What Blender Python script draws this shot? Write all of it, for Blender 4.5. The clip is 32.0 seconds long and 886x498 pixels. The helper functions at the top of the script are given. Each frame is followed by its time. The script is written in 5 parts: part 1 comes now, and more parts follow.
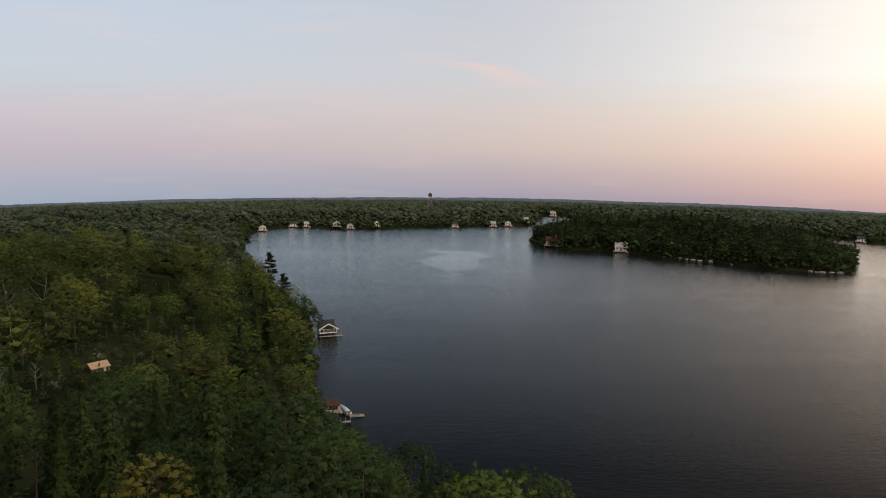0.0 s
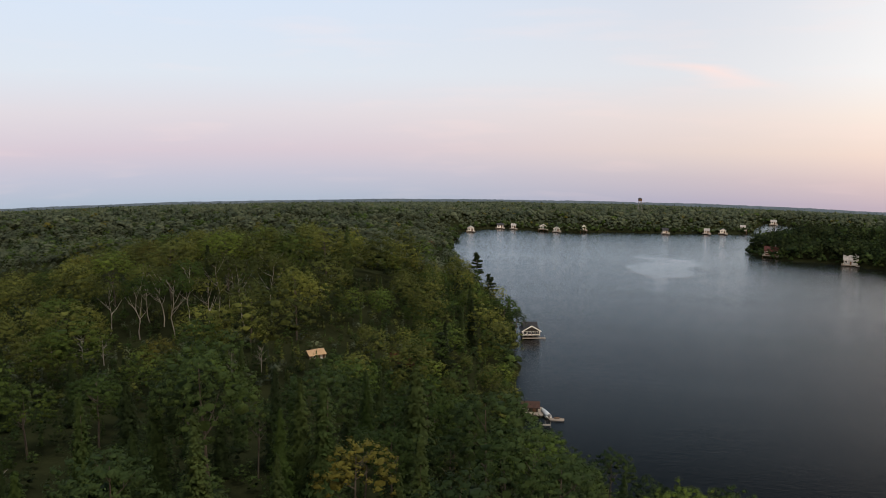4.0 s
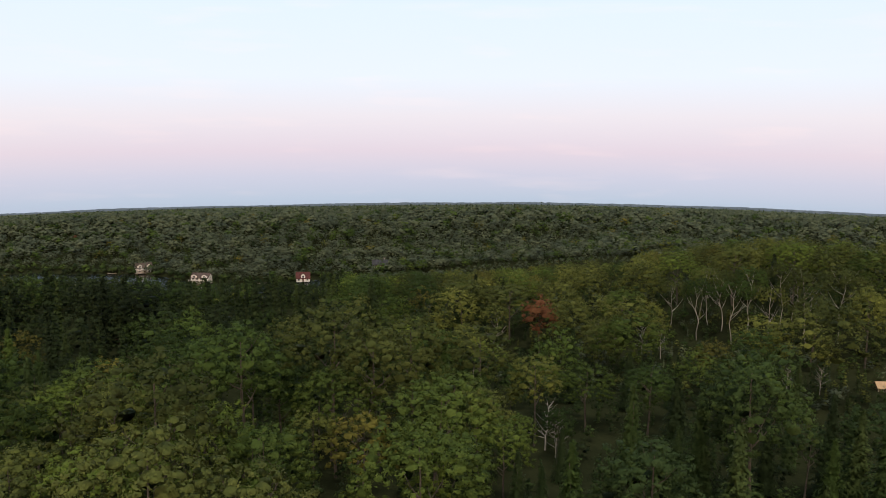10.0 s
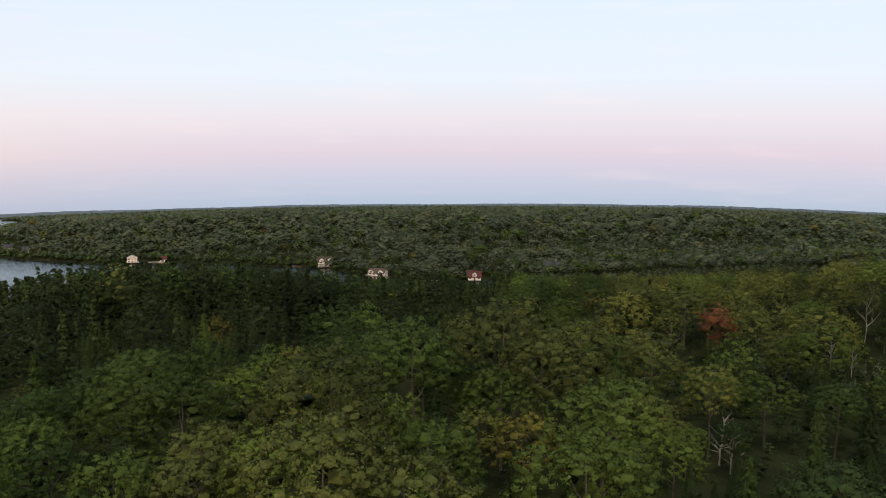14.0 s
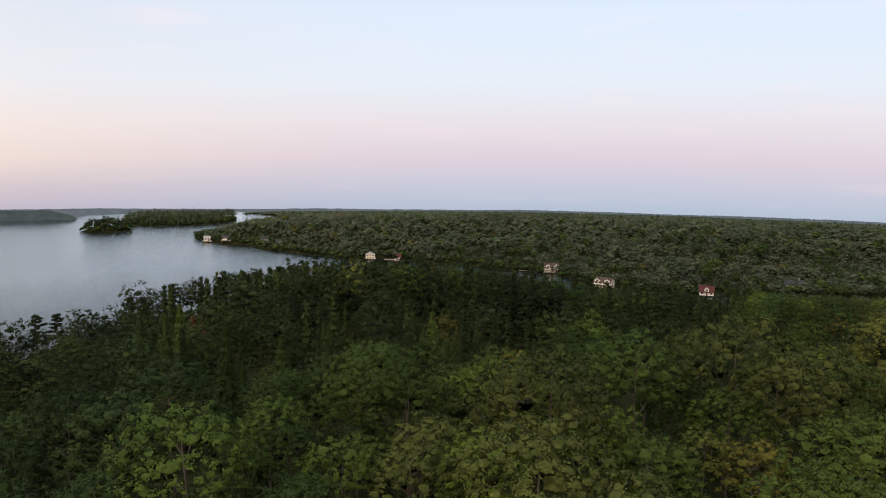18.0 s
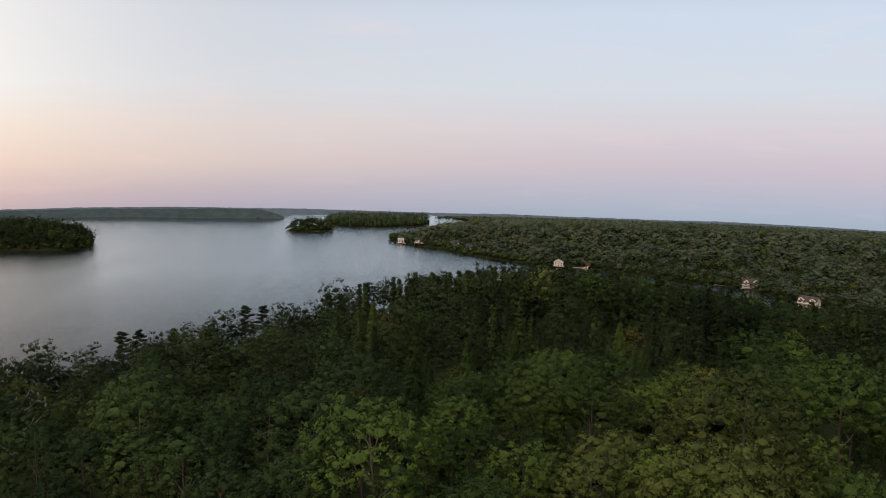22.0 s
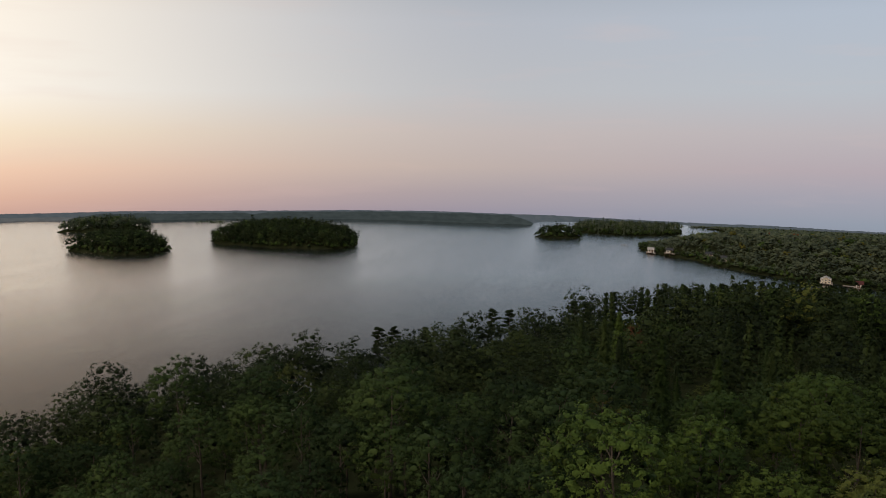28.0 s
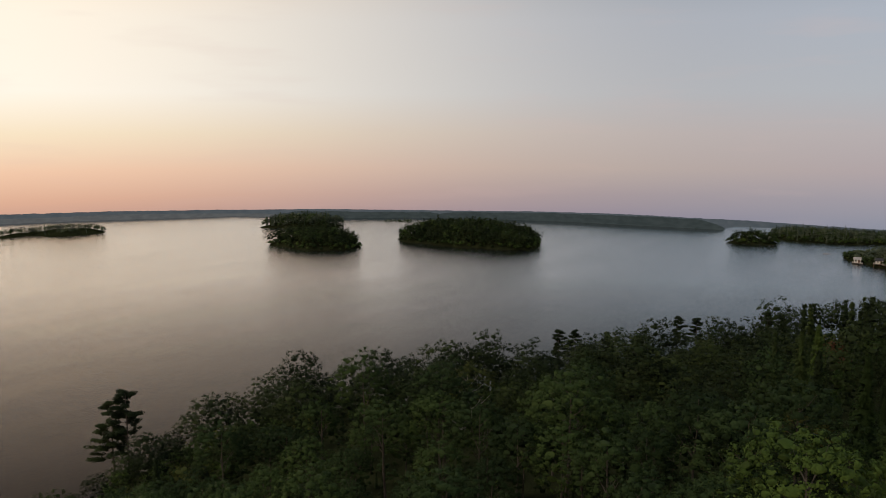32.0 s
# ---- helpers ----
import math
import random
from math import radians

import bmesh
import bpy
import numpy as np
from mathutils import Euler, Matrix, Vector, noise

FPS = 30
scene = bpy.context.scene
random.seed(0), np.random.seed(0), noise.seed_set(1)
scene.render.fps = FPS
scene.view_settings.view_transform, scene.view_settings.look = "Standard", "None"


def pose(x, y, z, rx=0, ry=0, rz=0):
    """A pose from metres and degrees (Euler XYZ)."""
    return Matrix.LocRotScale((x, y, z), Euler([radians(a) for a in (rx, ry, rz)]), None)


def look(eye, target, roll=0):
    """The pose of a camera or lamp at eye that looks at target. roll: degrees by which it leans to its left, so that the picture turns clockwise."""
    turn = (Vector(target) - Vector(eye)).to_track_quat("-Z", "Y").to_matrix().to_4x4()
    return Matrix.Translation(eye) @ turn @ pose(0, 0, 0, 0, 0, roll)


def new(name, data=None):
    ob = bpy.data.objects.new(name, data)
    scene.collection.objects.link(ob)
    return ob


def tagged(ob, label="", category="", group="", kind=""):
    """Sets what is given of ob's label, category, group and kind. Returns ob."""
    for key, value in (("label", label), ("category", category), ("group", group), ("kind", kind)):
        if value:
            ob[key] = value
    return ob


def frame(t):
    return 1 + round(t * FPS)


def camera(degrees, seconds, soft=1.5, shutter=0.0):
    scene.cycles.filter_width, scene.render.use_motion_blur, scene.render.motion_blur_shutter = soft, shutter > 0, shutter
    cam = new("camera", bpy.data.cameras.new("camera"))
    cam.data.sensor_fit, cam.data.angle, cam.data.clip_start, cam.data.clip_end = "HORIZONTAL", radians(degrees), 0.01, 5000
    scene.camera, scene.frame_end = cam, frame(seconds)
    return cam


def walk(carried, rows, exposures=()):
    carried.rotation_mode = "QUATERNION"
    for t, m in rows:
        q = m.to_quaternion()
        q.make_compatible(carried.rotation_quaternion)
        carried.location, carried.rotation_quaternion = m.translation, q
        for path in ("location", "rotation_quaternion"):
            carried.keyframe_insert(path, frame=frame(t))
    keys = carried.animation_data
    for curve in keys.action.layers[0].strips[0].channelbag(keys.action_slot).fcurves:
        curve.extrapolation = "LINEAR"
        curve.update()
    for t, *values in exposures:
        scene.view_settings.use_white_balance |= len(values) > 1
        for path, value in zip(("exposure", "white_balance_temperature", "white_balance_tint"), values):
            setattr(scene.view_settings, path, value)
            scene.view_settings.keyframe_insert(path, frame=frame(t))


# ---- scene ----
# Camera: a drone that hangs at one place over the hill and turns to its left. Rows: seconds, yaw, pitch, roll.
TURN = [
    (0, -0.00, -9.40, 0.49),    (0.5, 1.07, -9.39, 0.50),    (1, 2.53, -9.38, 0.51),    (1.5, 4.21, -9.38, 0.50),
    (2, 5.95, -9.38, 0.47),    (2.5, 7.90, -9.37, 0.44),    (4.5, 16.09, -9.27, 0.17),    (5, 18.39, -9.25, 0.14),
    (5.5, 21.40, -9.23, 0.11),    (6, 25.39, -9.20, 0.09),    (6.5, 29.29, -9.19, 0.11),    (7, 31.87, -9.18, 0.14),
    (7.5, 34.89, -9.18, 0.17),    (8, 38.66, -9.17, 0.19),    (8.5, 42.29, -9.17, 0.20),    (9, 45.82, -9.17, 0.21),
    (9.5, 48.83, -9.17, 0.23),    (10, 51.20, -9.17, 0.25),    (10.5, 52.56, -9.17, 0.26),    (11, 54.09, -9.18, 0.25),
    (11.5, 55.13, -9.18, 0.22),    (12, 56.65, -9.17, 0.17),    (12.5, 58.40, -9.17, 0.13),    (13, 59.93, -9.17, 0.09),
    (13.5, 61.39, -9.17, 0.04),    (14, 62.86, -9.16, 0.01),    (14.5, 64.52, -9.15, -0.01),    (16.5, 71.71, -8.91, 0.30),
    (17, 73.56, -8.88, 0.33),    (17.5, 76.12, -8.85, 0.38),    (18, 78.25, -8.80, 0.44),    (18.5, 79.74, -8.76, 0.49),
    (19, 81.41, -8.71, 0.54),    (19.5, 82.98, -8.67, 0.58),    (20, 84.56, -8.62, 0.60),    (20.5, 86.29, -8.57, 0.63),
    (21, 88.04, -8.53, 0.66),    (21.5, 89.65, -8.49, 0.68),    (22, 91.04, -8.47, 0.66),    (22.5, 92.34, -8.44, 0.63),
    (23, 93.69, -8.41, 0.59),    (23.5, 95.02, -8.38, 0.53),    (24, 96.45, -8.35, 0.47),    (24.5, 97.95, -8.32, 0.40),
    (25, 99.39, -8.29, 0.34),    (25.5, 100.74, -8.27, 0.31),    (27.5, 106.07, -8.13, 0.20),    (28, 107.76, -8.12, 0.17),
    (28.5, 109.59, -8.11, 0.14),    (29, 111.36, -8.09, 0.11),    (29.5, 113.75, -8.08, 0.08),    (30, 115.84, -8.07, 0.05),
    (30.5, 116.92, -8.05, 0.02),    (31, 117.92, -8.05, -0.01),    (31.5, 119.01, -8.04, -0.03),    (32, 120.13, -8.04, -0.05),

]
EYE = (0.0, 0.0, 100.0)
cam = camera(55.0, 32.0, soft=0.8)
walk(
    cam,
    [(t, pose(*EYE, 90 + p, 0, w) @ pose(0, 0, 0, 0, 0, r)) for t, w, p, r in TURN],
    exposures=[(0, -0.05), (2.5, 0.05), (4.5, 0.35), (6, 0.5), (9, 0.5), (14.5, 0.45), (17, 0.4), (19, 0.36), (21, 0.24), (23, 0.0), (25, -0.1), (28, -0.35), (32, -0.5)],
)

# ---- sky and sun ----
SUN_AZ = radians(231.0)  # measured to the left from +y: over the open lake behind the hill
SUN_DIR = (-math.sin(SUN_AZ), math.cos(SUN_AZ))


def ramp(nt, stops, fac):
    n = nt.nodes.new("ShaderNodeValToRGB")
    n.color_ramp.interpolation = "LINEAR"
    e = n.color_ramp.elements
    while len(e) < len(stops):
        e.new(0.5)
    for el, (p, c) in zip(e, stops):
        el.position, el.color = p, (*c, 1)
    nt.links.new(fac, n.inputs[0])
    return n.outputs[0]


def maths(nt, op, a, b=None, clamp=False):
    n = nt.nodes.new("ShaderNodeMath")
    n.operation, n.use_clamp = op, clamp
    for i, v in enumerate((a, b)):
        if v is None:
            continue
        if isinstance(v, (int, float)):
            n.inputs[i].default_value = v
        else:
            nt.links.new(v, n.inputs[i])
    return n.outputs[0]


def mix_colour(nt, fac, a, b, kind="MIX"):
    n = nt.nodes.new("ShaderNodeMix")
    n.data_type, n.blend_type = "RGBA", kind
    for i, v in ((0, fac), (6, a), (7, b)):
        if isinstance(v, (int, float)):
            n.inputs[i].default_value = v
        elif isinstance(v, tuple):
            n.inputs[i].default_value = (*v, 1)
        else:
            nt.links.new(v, n.inputs[i])
    return n.outputs[2]


def srgb(r, g, b):
    """Linear colour from display values of 0 to 255."""
    return tuple((c / 255 / 12.92) if c < 10 else ((c / 255 + 0.055) / 1.055) ** 2.4 for c in (r, g, b))


world = bpy.data.worlds.new("dusk_sky")
scene.world = world
world.use_nodes = True
wt = world.node_tree
wt.nodes.clear()
coord = wt.nodes.new("ShaderNodeTexCoord")
split = wt.nodes.new("ShaderNodeSeparateXYZ")
wt.links.new(coord.outputs["Generated"], split.inputs[0])
# height above the horizon, -0.12 .. 0.5 mapped to 0 .. 1 (square root keeps detail near the horizon)
lift = maths(wt, "SQRT", maths(wt, "MULTIPLY", maths(wt, "ADD", split.outputs[2], 0.12), 1.6, clamp=True))
# how far round towards the sunset
flat = maths(wt, "SQRT", maths(wt, "ADD", maths(wt, "MULTIPLY", split.outputs[0], split.outputs[0]), maths(wt, "MULTIPLY", split.outputs[1], split.outputs[1])))
toward = maths(wt, "DIVIDE", maths(wt, "ADD", maths(wt, "MULTIPLY", split.outputs[0], SUN_DIR[0]), maths(wt, "MULTIPLY", split.outputs[1], SUN_DIR[1])), maths(wt, "MAXIMUM", flat, 0.001))


def up(z):
    return math.sqrt(min(max((z + 0.12) * 1.6, 0), 1))


cool = ramp(wt, [
    (0.0, srgb(148, 160, 178)), (up(-0.10), srgb(164, 175, 191)), (up(-0.075), srgb(180, 181, 196)), (up(-0.045), srgb(199, 187, 197)),
    (up(-0.005), srgb(208, 202, 208)), (up(0.04), srgb(206, 213, 222)), (up(0.12), srgb(200, 212, 228)), (up(0.3), srgb(140, 155, 171)), (1.0, srgb(76, 104, 124))], lift)
mild = ramp(wt, [
    (0.0, srgb(150, 142, 156)), (up(-0.10), srgb(170, 162, 178)), (up(-0.075), srgb(190, 177, 182)), (up(-0.045), srgb(213, 197, 190)),
    (up(-0.005), srgb(218, 206, 202)), (up(0.04), srgb(210, 211, 215)), (up(0.12), srgb(202, 206, 215)), (up(0.3), srgb(138, 158, 172)), (1.0, srgb(76, 102, 120))], lift)
warm = ramp(wt, [
    (0.0, srgb(128, 104, 96)), (up(-0.10), srgb(158, 124, 114)), (up(-0.075), srgb(184, 147, 126)), (up(-0.045), srgb(200, 168, 144)),
    (up(-0.005), srgb(206, 192, 168)), (up(0.04), srgb(214, 209, 198)), (up(0.12), srgb(214, 207, 194)), (up(0.3), srgb(218, 188, 156)), (1.0, srgb(112, 106, 112))], lift)
warm = mix_colour(wt, 1.0, warm, (2.2, 2.12, 2.05), "MULTIPLY")  # the glow of the sun just gone
near_warm = wt.nodes.new("ShaderNodeMapRange")
near_warm.interpolation_type = "SMOOTHSTEP"
near_warm.inputs[1].default_value, near_warm.inputs[2].default_value = -0.64, 0.16
wt.links.new(toward, near_warm.inputs[0])
near_mild = wt.nodes.new("ShaderNodeMapRange")
near_mild.interpolation_type = "SMOOTHSTEP"
near_mild.inputs[1].default_value, near_mild.inputs[2].default_value = -0.97, -0.5
wt.links.new(toward, near_mild.inputs[0])
overhead = wt.nodes.new("ShaderNodeMapRange")
overhead.interpolation_type = "SMOOTHSTEP"
overhead.inputs[1].default_value, overhead.inputs[2].default_value = 0.6, 0.95
wt.links.new(split.outputs[2], overhead.inputs[0])
sky = mix_colour(wt, near_warm.outputs[0], mix_colour(wt, near_mild.outputs[0], cool, mild), warm)
sky = mix_colour(wt, overhead.outputs[0], sky, srgb(150, 165, 190))
# thin high cloud, drawn out along the horizon
stretch = wt.nodes.new("ShaderNodeMapping")
stretch.inputs["Scale"].default_value = (3.0, 3.0, 22.0)
wt.links.new(coord.outputs["Generated"], stretch.inputs[0])
veil = wt.nodes.new("ShaderNodeTexNoise")
veil.inputs["Scale"].default_value, veil.inputs["Detail"].default_value = 2.2, 3.0
wt.links.new(stretch.outputs[0], veil.inputs["Vector"])
thin = ramp(wt, [(0.55, (0, 0, 0)), (0.8, (0.16, 0.16, 0.16))], veil.outputs["Fac"])
sky = mix_colour(wt, thin, sky, srgb(246, 214, 206))
# one pink wisp, drawn out and sloping down to the right
bearing = maths(wt, "MULTIPLY", maths(wt, "ARCTAN2", maths(wt, "MULTIPLY", split.outputs[0], -1.0), split.outputs[1]), 57.2958)
rise = maths(wt, "MULTIPLY", maths(wt, "ARCTAN2", split.outputs[2], flat), 57.2958)
ragged_edge = maths(wt, "MULTIPLY", maths(wt, "SUBTRACT", veil.outputs["Fac"], 0.5), 2.2)
across = maths(wt, "ABSOLUTE", maths(wt, "ADD", maths(wt, "SUBTRACT", rise, maths(wt, "ADD", maths(wt, "MULTIPLY", bearing, 0.22), 2.9)), ragged_edge))
along = maths(wt, "ABSOLUTE", maths(wt, "ADD", bearing, 3.0))
wisp = maths(wt, "MULTIPLY", maths(wt, "SUBTRACT", 1.0, maths(wt, "DIVIDE", across, 0.75), clamp=True), maths(wt, "SUBTRACT", 1.0, maths(wt, "DIVIDE", along, 5.4), clamp=True))
sky = mix_colour(wt, maths(wt, "MULTIPLY", wisp, 0.5), sky, srgb(250, 212, 200))
back = wt.nodes.new("ShaderNodeBackground")
back.inputs["Strength"].default_value = 1.0
wt.links.new(sky, back.inputs[0])
wout = wt.nodes.new("ShaderNodeOutputWorld")
wt.links.new(back.outputs[0], wout.inputs[0])

# Lamp stands 65 degrees up, not at dusk height: fill light for the treetops.
sun = new("sun", bpy.data.lights.new("sun", "SUN"))
sun.data.energy, sun.data.angle, sun.data.color = 1.7, radians(14), (1.0, 0.91, 0.76)
sun.matrix_world = look((SUN_DIR[0] * 100, SUN_DIR[1] * 100, 215 + 100), (0, 0, 100))


# ---- materials ----
def material(name, rough=0.7, metal=0.0):
    m = bpy.data.materials.new(name)
    m.use_nodes = True
    b = m.node_tree.nodes["Principled BSDF"]
    b.inputs["Roughness"].default_value, b.inputs["Metallic"].default_value = rough, metal
    b.inputs["Specular IOR Level"].default_value = 0.5 if rough < 0.6 else 0.25
    return m, m.node_tree, b


def noise_fac(nt, scale, detail=4.0, stretch_by=None):
    c = nt.nodes.new("ShaderNodeTexCoord")
    n = nt.nodes.new("ShaderNodeTexNoise")
    n.inputs["Scale"].default_value, n.inputs["Detail"].default_value = scale, detail
    src = c.outputs["Object"]
    if stretch_by:
        mp = nt.nodes.new("ShaderNodeMapping")
        mp.inputs["Scale"].default_value = stretch_by
        nt.links.new(src, mp.inputs[0])
        src = mp.outputs[0]
    nt.links.new(src, n.inputs["Vector"])
    return n.outputs["Fac"]


def bump(nt, b, height, strength, distance):
    n = nt.nodes.new("ShaderNodeBump")
    n.inputs["Strength"].default_value, n.inputs["Distance"].default_value = strength, distance
    nt.links.new(height, n.inputs["Height"])
    nt.links.new(n.outputs[0], b.inputs["Normal"])


def leaves(name, dark, mid, light, through_light=0.16):
    """Foliage: every leaf spray and every tree differs a little; some light passes through."""
    m, nt, b = material(name, 0.75)
    geo = nt.nodes.new("ShaderNodeNewGeometry")
    info = nt.nodes.new("ShaderNodeObjectInfo")
    own = nt.nodes.new("ShaderNodeAttribute")  # a number of its own for each tree of a joined wood
    own.attribute_name = "tone"
    base = ramp(nt, [(0.0, dark), (0.5, mid), (1.0, light)], geo.outputs["Random Per Island"])
    tone = ramp(nt, [(0.0, (0.50, 0.53, 0.54)), (0.5, (0.92, 0.92, 0.90)), (1.0, (1.42, 1.34, 1.10))], maths(nt, "ADD", own.outputs["Fac"], maths(nt, "MULTIPLY", info.outputs["Random"], maths(nt, "LESS_THAN", own.outputs["Fac"], 0.001))))
    patch = ramp(nt, [(0.3, (0.74, 0.77, 0.77)), (0.7, (1.22, 1.16, 1.0))], noise_fac(nt, 0.07, 3.0))
    col = mix_colour(nt, 1.0, mix_colour(nt, 1.0, base, tone, "MULTIPLY"), patch, "MULTIPLY")
    speck = noise_fac(nt, 2.6, 3.0)
    col = mix_colour(nt, 1.0, col, ramp(nt, [(0.32, (0.84, 0.85, 0.86)), (0.68, (1.17, 1.15, 1.12))], speck), "MULTIPLY")
    bump(nt, b, speck, 0.4, 0.2)
    nt.links.new(col, b.inputs["Base Color"])
    b.inputs["Specular IOR Level"].default_value = 0.08
    tr = nt.nodes.new("ShaderNodeBsdfTranslucent")
    nt.links.new(col, tr.inputs[0])
    mx = nt.nodes.new("ShaderNodeMixShader")
    mx.inputs[0].default_value = through_light
    nt.links.new(b.outputs[0], mx.inputs[1])
    nt.links.new(tr.outputs[0], mx.inputs[2])
    nt.links.new(mx.outputs[0], nt.nodes["Material Output"].inputs[0])
    return m


def mottled(name, a, c, scale, rough=0.8, bump_by=0.0, metal=0.0, stretch_by=None, fine=None):
    m, nt, b = material(name, rough, metal)
    f = noise_fac(nt, scale, 5.0, stretch_by)
    col = ramp(nt, [(0.3, a), (0.7, c)], f)
    g = noise_fac(nt, fine or scale * 9, 4.0, stretch_by)
    col = mix_colour(nt, 1.0, col, ramp(nt, [(0.25, (0.8, 0.8, 0.8)), (0.75, (1.15, 1.15, 1.15))], g), "MULTIPLY")
    nt.links.new(col, b.inputs["Base Color"])
    if bump_by:
        bump(nt, b, g, 0.6, bump_by)
    return m


LEAF = {
    "maple": leaves("maple_leaves", (0.039, 0.067, 0.018), (0.047, 0.081, 0.022), (0.060, 0.096, 0.025)),
    "bright": leaves("bright_leaves", (0.064, 0.099, 0.023), (0.079, 0.118, 0.027), (0.099, 0.139, 0.031)),
    "olive": leaves("olive_leaves", (0.071, 0.088, 0.027), (0.087, 0.107, 0.030), (0.109, 0.126, 0.036)),
    "deep": leaves("deep_green_leaves", (0.028, 0.050, 0.018), (0.035, 0.060, 0.022), (0.046, 0.073, 0.026)),
    "yellow": leaves("yellowing_leaves", (0.084, 0.084, 0.022), (0.101, 0.099, 0.025), (0.118, 0.113, 0.029)),
    # greyer and bluer: distance haze painted into the leaves of the far woods
    "grey": leaves("haze_grey_leaves", (0.079, 0.102, 0.074), (0.089, 0.114, 0.082), (0.099, 0.124, 0.089)),
    "red": leaves("autumn_red_leaves", (0.088, 0.042, 0.026), (0.106, 0.049, 0.029), (0.126, 0.060, 0.034)),
    "spruce": leaves("spruce_needles", (0.027, 0.044, 0.017), (0.033, 0.053, 0.020), (0.042, 0.064, 0.024), 0.12),
    # pine colour, also put on broad crowns to darken those that stand backlit
    "pine": leaves("pine_and_backlit_leaves", (0.019, 0.031, 0.013), (0.023, 0.036, 0.015), (0.029, 0.043, 0.018), 0.12),
}
BARK = mottled("grey_brown_bark", (0.055, 0.045, 0.035), (0.12, 0.10, 0.08), 1.2, 0.9, 0.03, stretch_by=(1, 1, 0.25))
PALE_BARK = mottled("pale_grey_bark", (0.19, 0.175, 0.15), (0.36, 0.335, 0.29), 0.8, 0.85, 0.02, stretch_by=(1, 1, 0.3))
DEAD_WOOD = mottled("weathered_dead_wood", (0.22, 0.20, 0.18), (0.36, 0.33, 0.30), 1.5, 0.9, 0.02, stretch_by=(1, 1, 0.2))
# near-black and without sheen: shade between the crowns put into its colour
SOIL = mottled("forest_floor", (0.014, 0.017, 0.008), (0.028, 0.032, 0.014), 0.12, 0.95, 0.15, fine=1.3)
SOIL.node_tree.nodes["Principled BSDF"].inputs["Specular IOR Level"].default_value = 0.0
ROCK = mottled("shore_rock", (0.16, 0.14, 0.125), (0.33, 0.30, 0.275), 0.5, 0.9, 0.08)
WHITE = mottled("white_painted_boards", (0.78, 0.75, 0.70), (0.88, 0.85, 0.80), 0.6, 0.6, 0.004)
CREAM = mottled("cream_painted_boards", (0.60, 0.53, 0.42), (0.74, 0.67, 0.55), 0.6, 0.6, 0.004)
GREY_WALL = mottled("grey_painted_boards", (0.34, 0.35, 0.36), (0.46, 0.47, 0.48), 0.7, 0.65, 0.004)
BROWN_WALL = mottled("brown_stained_boards", (0.10, 0.062, 0.040), (0.19, 0.115, 0.072), 0.7, 0.75, 0.006)
DARK_WALL = mottled("dark_stained_boards", (0.035, 0.030, 0.026), (0.075, 0.066, 0.056), 0.7, 0.75, 0.006)
DARK_ROOF = mottled("dark_shingles", (0.022, 0.023, 0.027), (0.055, 0.056, 0.062), 0.8, 0.85, 0.01)
GREY_ROOF = mottled("grey_shingles", (0.26, 0.25, 0.24), (0.40, 0.38, 0.36), 0.8, 0.85, 0.01)
RUST_ROOF = mottled("rusty_brown_roof", (0.042, 0.023, 0.018), (0.072, 0.040, 0.031), 0.8, 0.85, 0.01)
WARM_ROOF = mottled("brown_shingles", (0.060, 0.042, 0.036), (0.10, 0.074, 0.062), 0.8, 0.85, 0.01)
RED_ROOF = mottled("red_shingles", (0.055, 0.016, 0.014), (0.090, 0.026, 0.022), 0.8, 0.75, 0.01)
TAN_ROOF = mottled("tan_metal_roof", (0.36, 0.225, 0.11), (0.48, 0.32, 0.17), 0.5, 0.5, 0.0)
DECK = mottled("weathered_deck_boards", (0.20, 0.17, 0.14), (0.33, 0.285, 0.235), 0.9, 0.85, 0.006, stretch_by=(0.3, 3, 1))
METAL = mottled("grey_steel", (0.18, 0.18, 0.18), (0.30, 0.30, 0.30), 1.5, 0.5, 0.0, metal=0.6)
CANVAS = mottled("pale_canvas", (0.42, 0.45, 0.47), (0.60, 0.63, 0.64), 0.9, 0.8, 0.01)
HULL = mottled("white_gelcoat", (0.70, 0.70, 0.69), (0.82, 0.82, 0.81), 0.6, 0.25)


def glass_material():
    m, nt, b = material("window_glass", 0.06)
    b.inputs["Base Color"].default_value = (0.03, 0.036, 0.042, 1)
    b.inputs["Specular IOR Level"].default_value = 0.6
    return m


GLASS = glass_material()


